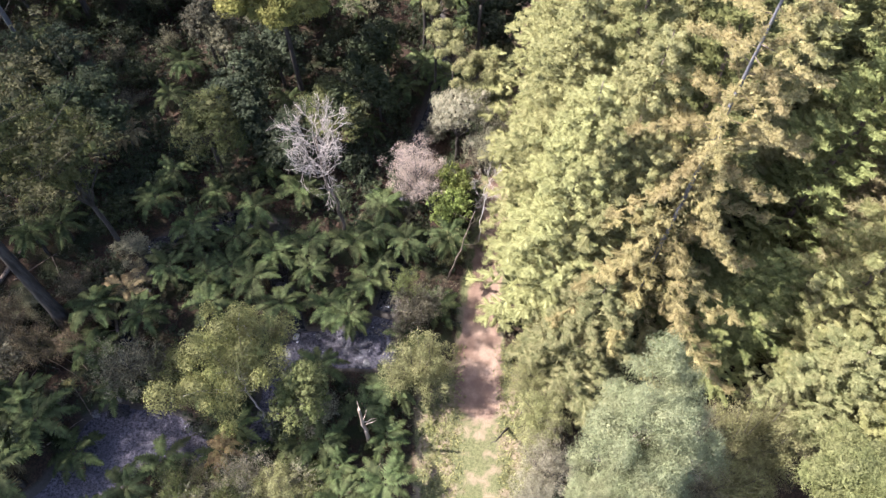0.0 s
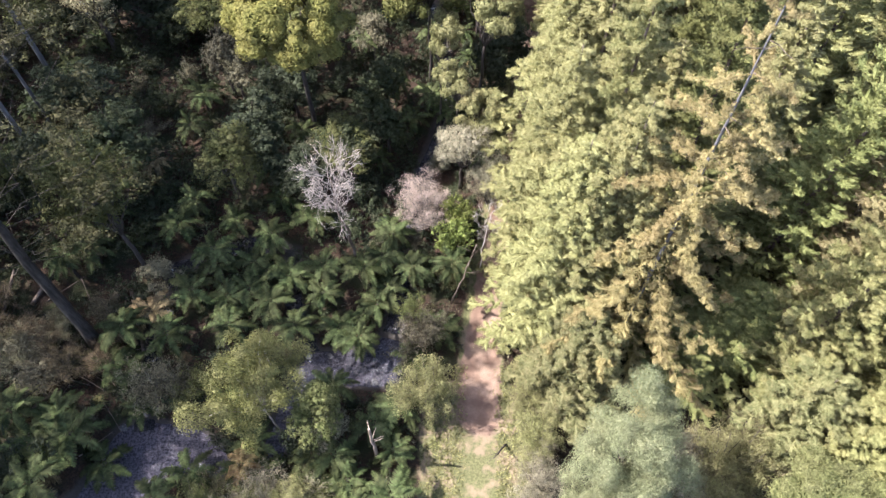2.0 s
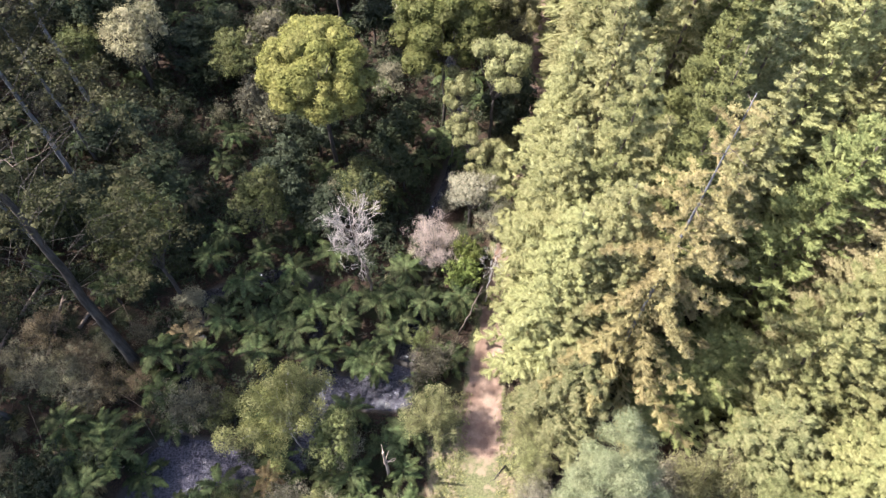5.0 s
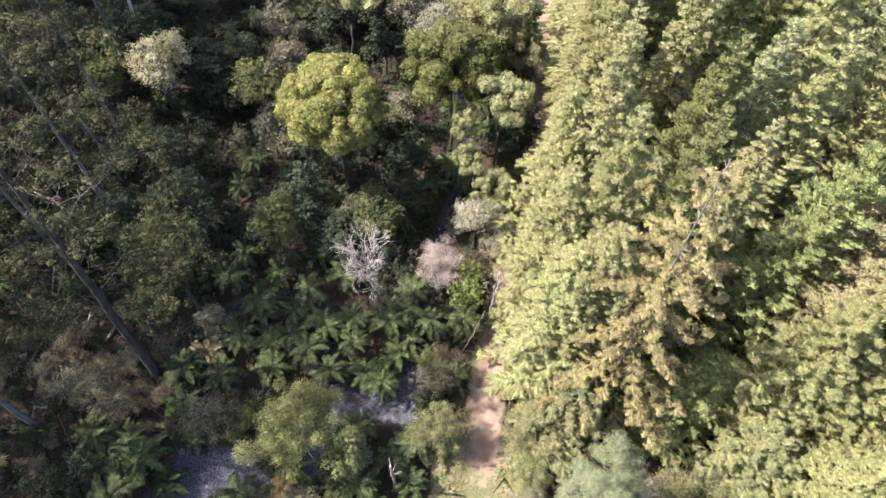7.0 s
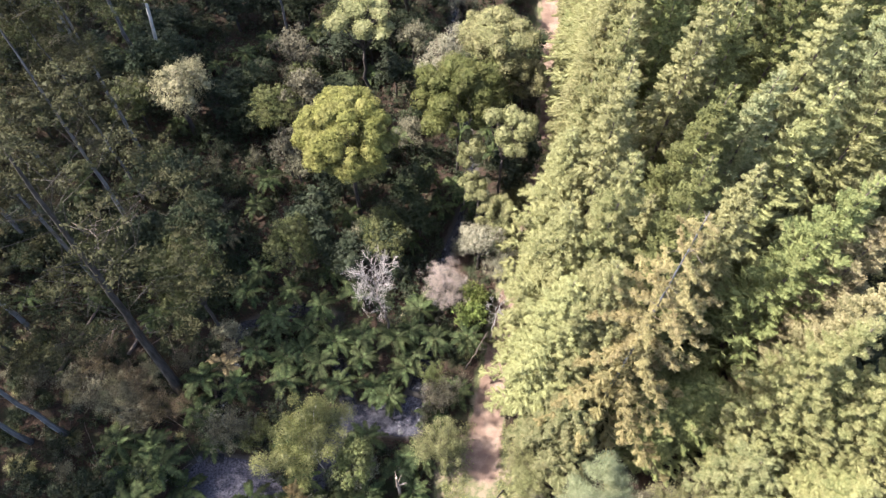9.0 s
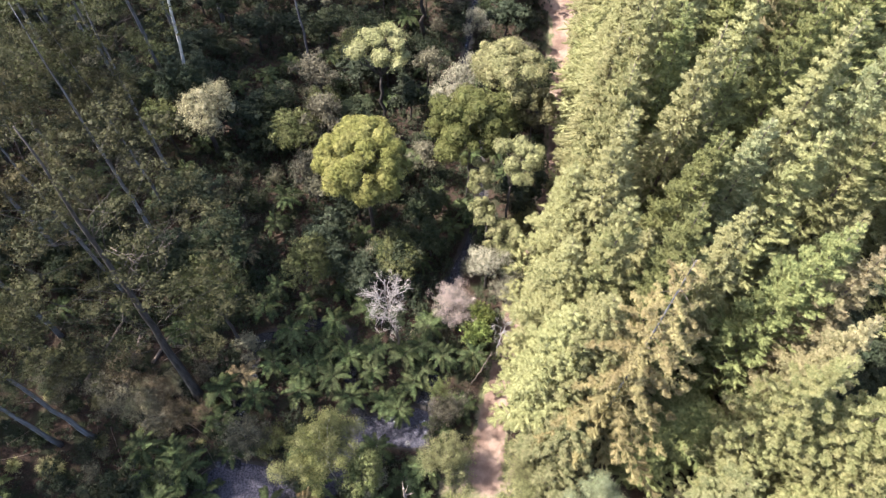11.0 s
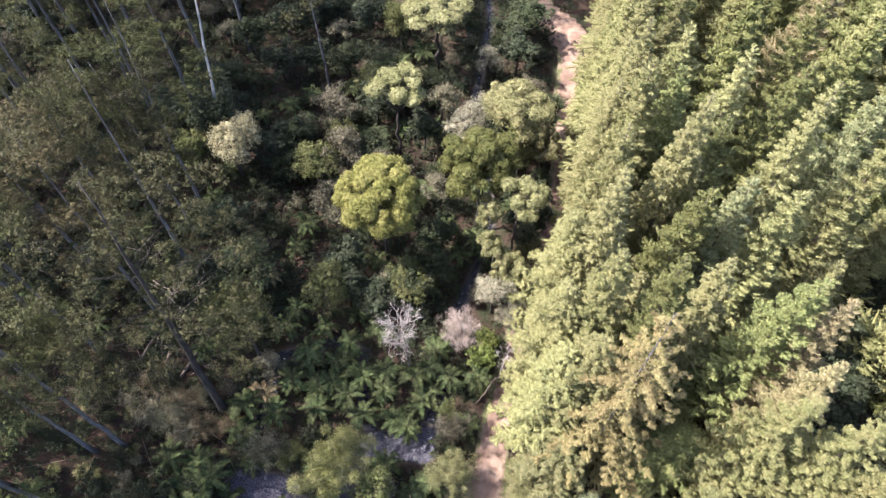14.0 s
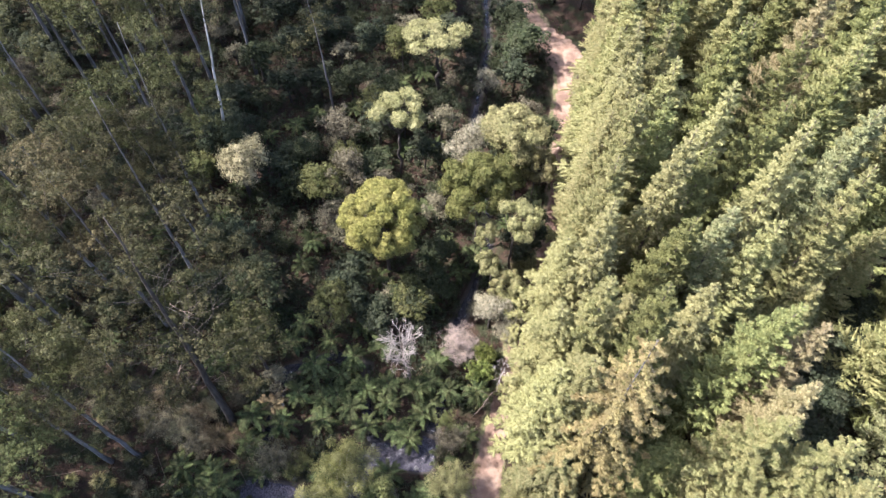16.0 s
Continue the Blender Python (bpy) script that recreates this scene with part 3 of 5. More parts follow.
def shrub(seed, leaf, tall=3.0, reach=1.7, stems=16, leaves=90, size=0.17, aspect=0.5, bark="bark_dark", upright=0.6, jitter=0.7):
    """A many-stemmed bush whose fine foliage clothes the ends of its stems."""
    def make(root):
        rng = np.random.default_rng(seed)
        wood, centres = [], []
        for k in range(stems):
            a, f = rng.uniform(0, 2 * math.pi), rng.random() ** 0.6
            end = np.array((math.cos(a) * reach * f, math.sin(a) * reach * f, tall * (1.02 - 0.55 * f ** 2 * (1.2 - upright)) * rng.uniform(0.75, 1.05)))
            wood.append(limb(rng, (rng.normal(0, 0.12), rng.normal(0, 0.12), 0), end, 0.05, 0.012, 3, 0.08))
            for j in range(5):
                centres.append(end * (0.5 + 0.5 * (j + rng.random()) / 5) + rng.normal(0, 0.13 * reach, 3))
        centres = np.array(centres)
        p, face = tufts(rng, centres, (0.2 + 0.14 * reach) * rng.uniform(0.6, 1.2, len(centres)), leaves // 5, 0.85, 0.4, 0.3)
        p[:, 2] = np.maximum(p[:, 2], 0.08)
        along = unit(p - np.array((0, 0, tall * 0.25)))
        woody(root, wood, bark, 3)
        under("crown", cells("crown", cards(rng, p, size, aspect, face, jitter, 3, along), M[leaf]), root)
    return make


def gum(seed, tall=42.0, reach=5.6, clumps=40, leaves=480, size=0.15, leaf="gum", bark="gum_bark", start=0.52, stem=0.29, heart=0.3):
    """A tall gum tree: a long bare stem and a domed crown of close leaf clumps on forking limbs."""
    def make(root):
        rng = np.random.default_rng(seed)
        bend = rng.normal(0, 0.02 * tall, 2)

        def axis(s):
            return np.array((bend[0] * s * s, bend[1] * s * s, tall * 0.92 * s))

        wood = [([axis(s) + rng.normal(0, 0.06, 3) for s in np.linspace(0, 1, 14)], [stem * (1 - 0.9 * s ** 0.8) * (1.25 if s == 0 else 1) for s in np.linspace(0, 1, 14)])]
        centres, radii, limbs = [], [], []
        mid = start + (1 - start) * 0.42
        for k in range(clumps):
            a, h = k * 2.39996 + rng.normal(0, 0.3), rng.uniform(-0.75, 1.0)
            far = rng.uniform(0.72, 1.05) * (1 + 0.22 * math.sin(2 * a + seed))
            flat = math.sqrt(1 - h * h) if h > 0 else 1 + 0.35 * h
            end = axis(mid) + np.array((math.cos(a) * flat * reach, math.sin(a) * flat * reach, h * tall * (1 - mid) * 0.92)) * far
            end[2] = min(end[2], tall - 0.6)
            limbs.append(limb(rng, axis(max(0.3, min(0.95, end[2] / tall - 0.10))), end, 0.036 * (1.25 - mid), 0.010, 4, 0.13))
            r = rng.uniform(1.1, 2.3)
            for j in range(16):
                d = unit(rng.normal(size=3) + np.array((0, 0, 0.8)))
                centres.append(end + d * r * rng.uniform(0.6, 1.0) * np.array((1, 1, 0.55))), radii.append(0.32 * r * rng.uniform(0.7, 1.25))
        p, face = tufts(rng, centres, radii, leaves // 16, 0.7, 0.5, 0.45)
        along = np.repeat(rng.normal(size=(len(centres), 3)) * 0.5, leaves // 16, 0) + np.array((0, 0, -0.3))
        woody(root, wood, bark, 6)
        under("limb", tubes_mesh("limb", limbs, M["bark_dark"], 4), root)
        core = hearts(rng, np.array(centres), np.array(radii) * heart, 0, 0.7, 0.2)
        under("crown", cells("crown", np.concatenate((cards(rng, p, size, 0.45, face, 0.55, 3, along), core)), M[leaf]), root)
    return make


def frond_mesh(seed, leaf, long=2.1, arch=0.55, pairs=22, rise=0.5):
    """A fern frond that arches out along +x: a midrib with tapering leaflets on both sides."""
    rng = np.random.default_rng(seed)
    faces = []

    def at(s):
        return np.array((long * (s - 0.10 * s * s), 0.05 * math.sin(3 * s + seed), long * (rise * s - arch * s * s)))

    for k in range(pairs):
        s = 0.13 + 0.87 * k / (pairs - 1)
        p, q = at(s), at(min(1, s + 0.02)) - at(s - 0.02)
        q = q / np.linalg.norm(q)
        w = long * 0.175 * math.sin(math.pi * (0.16 + 0.80 * s)) ** 0.75 + 0.02
        for sgn in (-1, 1):
            side = np.array((0.42, sgn * 1.0, -0.20)) + rng.normal(0, 0.07, 3)
            tip = p + side * w * rng.uniform(0.85, 1.08)
            b = q * (long / pairs * 0.47)
            mid = (p + tip) / 2 + np.array((0, 0, 0.03))
            faces.append((p - b, p + b, mid + b * 0.85, mid - b * 0.85))
            faces.append((mid - b * 0.85, mid + b * 0.85, tip + b * 0.12, tip - b * 0.12))
    for k in range(6):
        a, c = at(k / 6), at((k + 1) / 6)
        n = np.array((0, 0.022, 0.0))
        faces.append((a - n, a + n, c + n * 0.8, c - n * 0.8))
    return cells("frond", faces, M[leaf])


FRONDS = {}


def tree_fern(seed, leaf="fern", fronds=13, trunk=2.6, skirt=3):
    def make(root):
        rng = np.random.default_rng(seed)
        stem = limb(rng, (0, 0, 0), (rng.normal(0, 0.12), rng.normal(0, 0.12), trunk), 0.17, 0.14, 5, 0.03)
        woody(root, [stem], "bark_dark", 8)
        top = Vector(stem[0][-1])
        inner = fronds // 4
        for k in range(fronds + skirt):
            dead, young = k >= fronds, fronds - inner <= k < fronds
            key = (leaf if not dead else "fern_brown", "young" if young else "old", int(rng.integers(3)))
            if key not in FRONDS:
                FRONDS[key] = frond_mesh(len(FRONDS) + 3, key[0], 1.5 if young else 2.2, 0.35 if young else 0.6, 14 if young else 17, 0.85 if young else 0.42)
            ob = under("frond", FRONDS[key], root)
            turn = (k * 360 / (fronds - inner) if k < fronds - inner else k * 137.5) + rng.normal(0, 7)
            ob.matrix_basis = Matrix.Translation(top) @ pose(0, 0, 0, 0, 0, turn) @ pose(0, 0, 0, rng.normal(0, 9), rng.normal(60 if dead else 2, 7), 0) @ Matrix.Scale(rng.uniform(0.84, 1.1), 4)
    return make


def grow(rng, start, way, long, r, depth, out, splits=(2, 4), bend=0.35, shrink=0.62, finest=0.014):
    """Forking bare limbs, added to the list out."""
    end = start + way * long
    out.append(limb(rng, start, end, r, r * 0.6, 3, 0.07))
    if depth == 0:
        return
    for _ in range(rng.integers(*splits)):
        s = rng.uniform(0.4, 1.0)
        turn = unit(way + rng.normal(0, bend, 3) + np.array((0, 0, 0.12)))
        grow(rng, start + (end - start) * s, turn, long * shrink * rng.uniform(0.7, 1.2), max(finest, r * 0.62), depth - 1, out, splits, bend, shrink, finest)


def dead_tree(seed, tall=17.0, wood="dead_wood", stem=0.26, depth=4, crown=0.36, bend=0.45, splits=(3, 6), boughs=14, shrink=0.68, reach=0.125, foot="bark", finest=0.014):
    def make(root):
        rng = np.random.default_rng(seed)
        body = limb(rng, (0, 0, 0), (rng.normal(0, 0.3), rng.normal(0, 0.3), tall * 0.78), stem, stem * 0.4, 8, 0.02)
        woody(root, [body], foot, 8)
        for k in range(boughs):
            s = crown + (1 - crown) * k / (boughs - 1)
            p = np.array(body[0][min(8, int(s * 8))]) * (1, 1, 0) + np.array((0, 0, tall * 0.78 * s))
            a = k * 2.4 + rng.normal(0, 0.3)
            twigs = []
            grow(rng, p, unit(np.array((math.cos(a), math.sin(a), rng.uniform(0.45, 1.3)))), tall * reach * rng.uniform(0.8, 1.2), stem * 0.19, depth - 1, twigs, splits, bend, shrink, finest)
            under("branch", tubes_mesh("branch", twigs, M[wood], 3), root)
    return make


def bare_pole(seed, long=6.0, r0=0.12, r1=0.05, wood="dead_wood", stubs=3):
    """A bare broken stem with a few stubs."""
    def make(root):
        rng = np.random.default_rng(seed)
        body = limb(rng, (0, 0, 0), (0, 0, long), r0, r1, 8, 0.009)
        tubes = [body]
        for _ in range(stubs):
            s = rng.uniform(0.45, 0.95)
            a = rng.uniform(0, 6.28)
            p = np.array((0, 0, long * s))
            tubes.append(limb(rng, p, p + np.array((math.cos(a), math.sin(a), 0.5)) * long * 0.12, r1 * 0.6, 0.012, 3, 0.06))
        woody(root, tubes, wood, 7)
    return make


def stone(seed, rock="rock"):
    """A rounded, uneven stone."""
    def make(root):
        rng = np.random.default_rng(seed)
        bm = bmesh.new()
        bmesh.ops.create_icosphere(bm, subdivisions=2, radius=0.5)
        dents = unit(rng.normal(size=(9, 3)))
        for v in bm.verts:
            d = np.array(v.co) / 0.5
            cut = max(0.0, float((dents @ d).max()) - 0.72)
            v.co = Vector(d * (0.5 - 0.45 * cut) * np.array((1.0, 0.8, 0.55)))
        me = bpy.data.meshes.new("stone")
        bm.to_mesh(me)
        bm.free()
        me.materials.append(M[rock])
        under("boulder", me, root)
    return make


def tussock(seed, leaf, blades=260, tall=1.6, reach=1.3):
    """A tuft of long arching blades."""
    def make(root):
        rng = np.random.default_rng(seed)
        a, f = rng.uniform(0, 2 * math.pi, blades), rng.random(blades) ** 0.5
        out = np.stack((np.cos(a), np.sin(a), np.zeros(blades)), 1)
        base = out * 0.12 * f[:, None]
        mid = base + out * (reach * 0.45 * f)[:, None] + np.array((0, 0, 1)) * (tall * rng.uniform(0.6, 1, blades))[:, None]
        tip = mid + out * (reach * 0.6 * f)[:, None] - np.array((0, 0, 1)) * (tall * 0.25 * f)[:, None]
        side = np.stack((-out[:, 1], out[:, 0], out[:, 2]), 1) * 0.03
        faces = np.concatenate((np.stack((base - side, base + side, mid + side, mid - side), 1), np.stack((mid - side, mid + side, tip + side * 0.2, tip - side * 0.2), 1)))
        under("tuft", cells("tuft", faces, M[leaf]), root)
    return make


def thicket(name, kinds, spots, label):
    """Low growth too dense to count: the crowns of small shrubs, joined into one."""
    rng = np.random.default_rng(90)
    for leaf, count, size, tall in kinds:
        mine = spots[rng.permutation(len(spots))[: int(len(spots) * count)]]
        centres = np.repeat(mine, 4, 0) + np.concatenate((rng.normal(0, 0.42, (len(mine) * 4, 2)), rng.uniform(0.08, tall, (len(mine) * 4, 1))), 1)
        centres[:, 2] += ground_z(centres[:, 0], centres[:, 1])
        p, face = tufts(rng, centres, 0.36 * rng.uniform(0.5, 1.3, len(centres)), 9, 0.7, 0.6, 0.3)
        ob = new(name, cells(name, cards(rng, p, size, 0.5, face, 0.7, 3), M[leaf]))
        tagged(ob, label, "undergrowth", kind="stuff")


FAR = dict(boughs=120, pairs=3, density=72, size=0.18, aspect=0.4, reach=4.4, full=0.85, uneven=0.2, rings=2, sides=4, fat=0.52, sub=0.32, tip=0.38)
MID = dict(boughs=150, pairs=3, density=165, size=0.12, aspect=0.4, fat=0.43, rings=3, sides=4, sub=0.32, tip=0.36)
KINDS = {
    "con_a": (conifer(1, "redwood", reach=4.4, **MID), "tall yellowish green conifer with soft plumes of foliage", "conifer", "conifer"),
    "con_b": (conifer(2, "redwood_edge", reach=3.9, boughs=200, pairs=2, density=200, size=0.115, aspect=0.34, fat=0.36, rings=3, lift=0.3, weep=0.25, turn_up=0.05, sub=0.34), "tall yellowish green conifer with hanging branches", "conifer", "conifer"),
    "con_c": (conifer(3, "redwood_green", reach=4.3, **MID), "tall green conifer with rounded plumes of foliage", "conifer", "conifer"),
    "con_d": (conifer(4, "redwood_blue", reach=4.0, **MID), "tall bluish green conifer with soft foliage", "conifer", "conifer"),
    "con_dry": (conifer(14, "redwood_dry", reach=3.6, **MID), "tall thin conifer with pale, dry foliage", "conifer", "conifer"),
    "con_near": (conifer(12, "redwood", reach=4.3, boughs=150, pairs=5, fat=0.40, tip=0.24, density=600, size=0.085, aspect=0.42, rings=3, sides=4, lift=0.3, weep=0.12, turn_up=0.25, spread=1.0, sub=0.2), "tall yellowish green conifer with dense plumes of foliage", "conifer", "conifer"),
    "con_tan": (conifer(5, "redwood_tan", reach=6.2, boughs=98, pairs=7, fat=0.41, tip=0.16, density=640, size=0.08, aspect=0.42, rings=3, sides=4, wood="gum_bark", core=0.16, bare=0.45, lift=0.25, weep=0.40, turn_up=0.2, spread=0.85, sub=0.13, full=0.70, split=True, twigs=1), "tall conifer with tan, sun-bleached foliage and a thin bare top", "conifer", "conifer"),
    "con_low": (conifer(13, "redwood_low", tall=17, reach=4.2, boughs=110, pairs=5, fat=0.38, tip=0.24, density=600, size=0.085, aspect=0.36, rings=3, sides=4, core=0.42, lift=0.2, weep=0.3, turn_up=0.2, spread=1.0, full=0.5, sub=0.2), "young light green conifer with soft hanging plumes", "conifer", "conifer"),
    "con_edge": (conifer(6, "redwood_edge", tall=32, reach=4.6, boughs=210, pairs=4, fat=0.40, tip=0.24, density=420, size=0.09, aspect=0.38, rings=3, sides=4, core=0.45, lift=0.25, weep=0.32, turn_up=0.12, skirt=1.0, spread=1.0, full=0.62, sub=0.2), "dense pale green conifer with weeping foliage down to the ground", "conifer", "conifer"),
    "far_a": (conifer(7, "redwood", **FAR), "tall yellowish green plantation conifer", "conifer", "conifer"),
    "far_b": (conifer(8, "redwood", weep=0.15, turn_up=0.15, **FAR), "tall yellowish green plantation conifer with hanging branches", "conifer", "conifer"),
    "far_c": (conifer(9, "redwood_green", **FAR), "tall green plantation conifer with rounded plumes", "conifer", "conifer"),
    "far_d": (conifer(10, "redwood_blue", **FAR), "tall bluish green plantation conifer", "conifer", "conifer"),
    "far_e": (conifer(11, "redwood_dry", **FAR), "tall tan-tipped plantation conifer with dry foliage", "conifer", "conifer"),
    "yellow_dome": (broadleaf(15, "yellow", 20.5, 5.2, 9.0, 130, 0.95, 420, 0.15, flat=0.85, fork=0.5, stem=0.28, rag=0.12, jitter=0.6, skew=0.12, shell=0.88, cut=0.84, low=-0.15, core=7), "rounded yellow-green tree with a dense lumpy crown", "tree", "tree"),
    "olive_dome": (broadleaf(12, "olive_bright", 18.5, 4.8, 9.0, 60, 1.1, 420, 0.15, flat=0.9, rag=0.12, shell=0.75, fork=0.5, jitter=0.6, skew=0.5, core=9), "rounded olive green tree with a fine dense crown", "tree", "tree"),
    "sage_dome": (broadleaf(21, "sage", 17.0, 4.8, 7.5, 58, 1.05, 420, 0.15, flat=0.85, rag=0.2, fork=0.5, jitter=0.7, skew=0.7, shell=0.7, core=7), "broad grey-green tree with a soft rounded crown", "tree", "tree"),
    "pale_umbrella": (broadleaf(13, "pale", 16.0, 3.4, 5.0, 24, 0.85, 340, 0.14, shell=0.75, cut=0.85, fork=0.6, flat=0.7, rag=0.18, skew=0.9, low=-0.1, core=8), "slender pale green tree with umbrella-like leaf clumps", "tree", "tree"),
    "olive_tree": (broadleaf(14, "olive", 12.0, 3.9, 6.5, 44, 1.05, 300, 0.16, rag=0.34, fork=0.4, tuft=0.3, skew=0.8, core=2), "olive green tree with an open, twiggy crown", "tree", "tree"),
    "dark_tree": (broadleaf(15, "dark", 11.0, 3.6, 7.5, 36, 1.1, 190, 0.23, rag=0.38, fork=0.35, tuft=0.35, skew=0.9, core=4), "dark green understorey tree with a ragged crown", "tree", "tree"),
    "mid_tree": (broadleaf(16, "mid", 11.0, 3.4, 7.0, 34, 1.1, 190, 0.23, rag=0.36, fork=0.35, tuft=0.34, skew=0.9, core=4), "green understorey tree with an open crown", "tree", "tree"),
    "grey_tree": (broadleaf(17, "greybrown", 9.0, 3.0, 5.5, 28, 0.95, 330, 0.14, rag=0.4, fork=0.35, tuft=0.3, jitter=0.9, skew=0.8, core=3), "grey-brown bushy tree with fine dry foliage", "tree", "tree"),
    "cream_tree": (broadleaf(18, "cream", 8.0, 2.6, 4.5, 24, 0.95, 900, 0.085, rag=0.36, fork=0.35, tuft=0.26, jitter=0.8, skew=0.7, core=2), "small cream-coloured bushy tree with fine foliage", "tree", "tree"),
    "straw_tree": (broadleaf(27, "straw", 8.0, 2.6, 4.5, 24, 0.95, 900, 0.085, rag=0.36, fork=0.35, tuft=0.26, jitter=0.8, skew=0.7, core=2), "small straw-coloured bushy tree with fine foliage", "tree", "tree"),
    "blue_wattle": (broadleaf(19, "wattle_blue", 21.0, 5.2, 12.0, 84, 1.0, 1900, 0.125, aspect=0.36, rag=0.3, fork=0.3, flat=0.85, tuft=0.5, jitter=0.6, skew=1.2, shell=0.66, low=-0.5, per=24), "feathery blue-grey wattle tree beside the track", "tree", "tree"),
    "wispy_tree": (broadleaf(24, "olive_grey", 12.0, 4.2, 6.5, 60, 0.8, 700, 0.095, rag=0.34, flat=0.8, jitter=0.8, skew=0.9, shell=0.45, bark="dead_twigs", stem=0.07), "wispy olive-yellow tree with grey twigs beside the stream", "tree", "tree"),
    "lime_tree": (broadleaf(20, "lime", 16.0, 4.3, 8.0, 64, 1.05, 1100, 0.115, rag=0.22, flat=0.85, jitter=0.6, skew=0.5, core=6), "leafy lime green tree with a broad crown", "tree", "tree"),
    "pink_bush": (shrub(31, "pink", 5.6, 2.2, 46, 560, 0.062, jitter=0.9), "greyish pink bush with dry fine foliage", "bush", "bush"),
    "cream_bush": (shrub(32, "cream", 4.6, 2.1, 40, 520, 0.065, jitter=0.9), "pale cream bush with fine foliage", "bush", "bush"),
    "straw_bush": (shrub(39, "straw", 4.2, 2.1, 40, 520, 0.065, jitter=0.8), "straw-coloured weeping bush with dry fine foliage", "bush", "bush"),
    "brown_bush": (shrub(40, "brown", 3.4, 1.9, 34, 380, 0.07, jitter=0.9), "brown twiggy bush with dry foliage", "bush", "bush"),
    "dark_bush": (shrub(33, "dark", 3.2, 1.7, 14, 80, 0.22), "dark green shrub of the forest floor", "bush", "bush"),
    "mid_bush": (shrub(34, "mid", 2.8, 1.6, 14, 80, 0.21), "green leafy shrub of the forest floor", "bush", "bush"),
    "grey_bush": (shrub(35, "greybrown", 3.0, 1.6, 22, 180, 0.10, jitter=0.9), "grey-brown twiggy shrub with dry foliage", "bush", "bush"),
    "olive_bush": (shrub(36, "olive", 5.5, 2.3, 30, 280, 0.11), "olive green bush with soft foliage", "bush", "bush"),
    "bright_bush": (shrub(37, "bright", 5.0, 1.8, 22, 120, 0.24, 0.55), "bright green leafy bush beside the track", "bush", "bush"),
    "pale_bush": (shrub(38, "pale", 4.6, 2.2, 44, 620, 0.085), "pale yellow-green bush with soft foliage", "bush", "bush"),
    "gum_a": (gum(41, reach=5.6, clumps=34, leaves=600, leaf="gum_olive"), "tall gum tree with a bare grey trunk and olive-brown leaves", "gum tree", "gum_tree"),
    "gum_b": (gum(42, reach=5.4, clumps=33, leaves=600, leaf="gum_green"), "tall gum tree with a bare grey trunk and olive leaves", "gum tree", "gum_tree"),
    "gum_c": (gum(43, reach=6.0, clumps=35, leaves=600), "tall spreading gum tree with hanging olive-brown foliage", "gum tree", "gum_tree"),
    "gum_d": (gum(45, reach=7.2, clumps=52, leaves=640, start=0.38, bark="bark_dark", stem=0.42, leaf="gum_olive"), "tall gum tree with a thick dark brown trunk", "gum tree", "gum_tree"),
    "gum_e": (gum(47, reach=5.6, clumps=34, leaves=600, leaf="gum_rust"), "tall gum tree with rusty brown drying foliage", "gum tree", "gum_tree"),
    "gum_unseen": (gum(46, reach=6.2, clumps=34, leaves=128, size=0.34), "unseen tall gum tree with an olive-brown crown", "gum tree", "gum_tree"),
    "gum_white": (gum(44, tall=36, reach=2.6, clumps=10, leaves=380, start=0.72, bark="white_bark", stem=0.30), "slender gum tree with a pale white trunk", "gum tree", "gum_tree"),
    "gum_slim": (gum(48, tall=36, reach=3.4, clumps=16, start=0.6, leaf="gum_olive", stem=0.2), "slender gum tree with a bare grey trunk", "gum tree", "gum_tree"),
    "fern_a": (tree_fern(51), "green tree fern with a spreading rosette of fronds", "tree fern", "tree_fern"),
    "fern_b": (tree_fern(52, fronds=12, trunk=1.9, skirt=2), "green tree fern with arching fronds", "tree fern", "tree_fern"),
    "fern_c": (tree_fern(53, fronds=15, trunk=3.3, skirt=5), "green tree fern with brown hanging dead fronds", "tree fern", "tree_fern"),
    "fern_red": (tree_fern(54, "fern_red", 11, 1.8, 2), "tree fern with reddish brown withered fronds", "tree fern", "tree_fern"),
    "fern_brown": (tree_fern(55, "fern_brown", 12, 2.0, 2), "tree fern with brown dead fronds", "tree fern", "tree_fern"),
    "dead_main": (dead_tree(61, wood="dead_twigs", boughs=17, crown=0.66, bend=0.55, stem=0.20, reach=0.115, splits=(3, 6), foot="bark", finest=0.012), "bare dead tree with bleached grey spreading branches", "dead tree", "dead_tree"),
    "dead_slim": (dead_tree(62, 9.5, "dead_wood", 0.055, 4, 0.62, 0.40, (3, 5), 11, 0.70, 0.085, "dead_wood", 0.006), "slim dead sapling with fine bleached twigs", "dead tree", "dead_tree"),
    "snag": (bare_pole(63, 7.0, 0.17, 0.09, "tan_wood", 4), "broken pale dead trunk standing among ferns", "dead tree", "dead_tree"),
    "leaning_pole": (bare_pole(64, 11.0, 0.09, 0.025, "bark", 4), "thin bare brown trunk that leans over the bushes", "dead tree", "dead_tree"),
    "tussock": (tussock(71, "grass"), "tuft of dry yellowish grass on leaf litter", "grass tuft", "grass_tuft"),
    "dark_pole": (bare_pole(65, 5.0, 0.10, 0.03, "bark_dark", 3), "dark dead stick that leans beside the track", "dead branch", "dead_branch"),
    "fallen_stick": (bare_pole(66, 3.4, 0.06, 0.02, "bark", 3), "dry fallen branch on the leaf litter", "fallen branch", "fallen_branch"),
    "fallen_log": (bare_pole(67, 7.0, 0.2, 0.12, "bark", 2), "weathered brown log that lies on the forest floor", "log", "log"),
    "broken_trunk": (bare_pole(68, 7.5, 0.42, 0.30, "tan_wood", 5), "thick pale broken trunk that has fallen among the trees", "log", "log"),
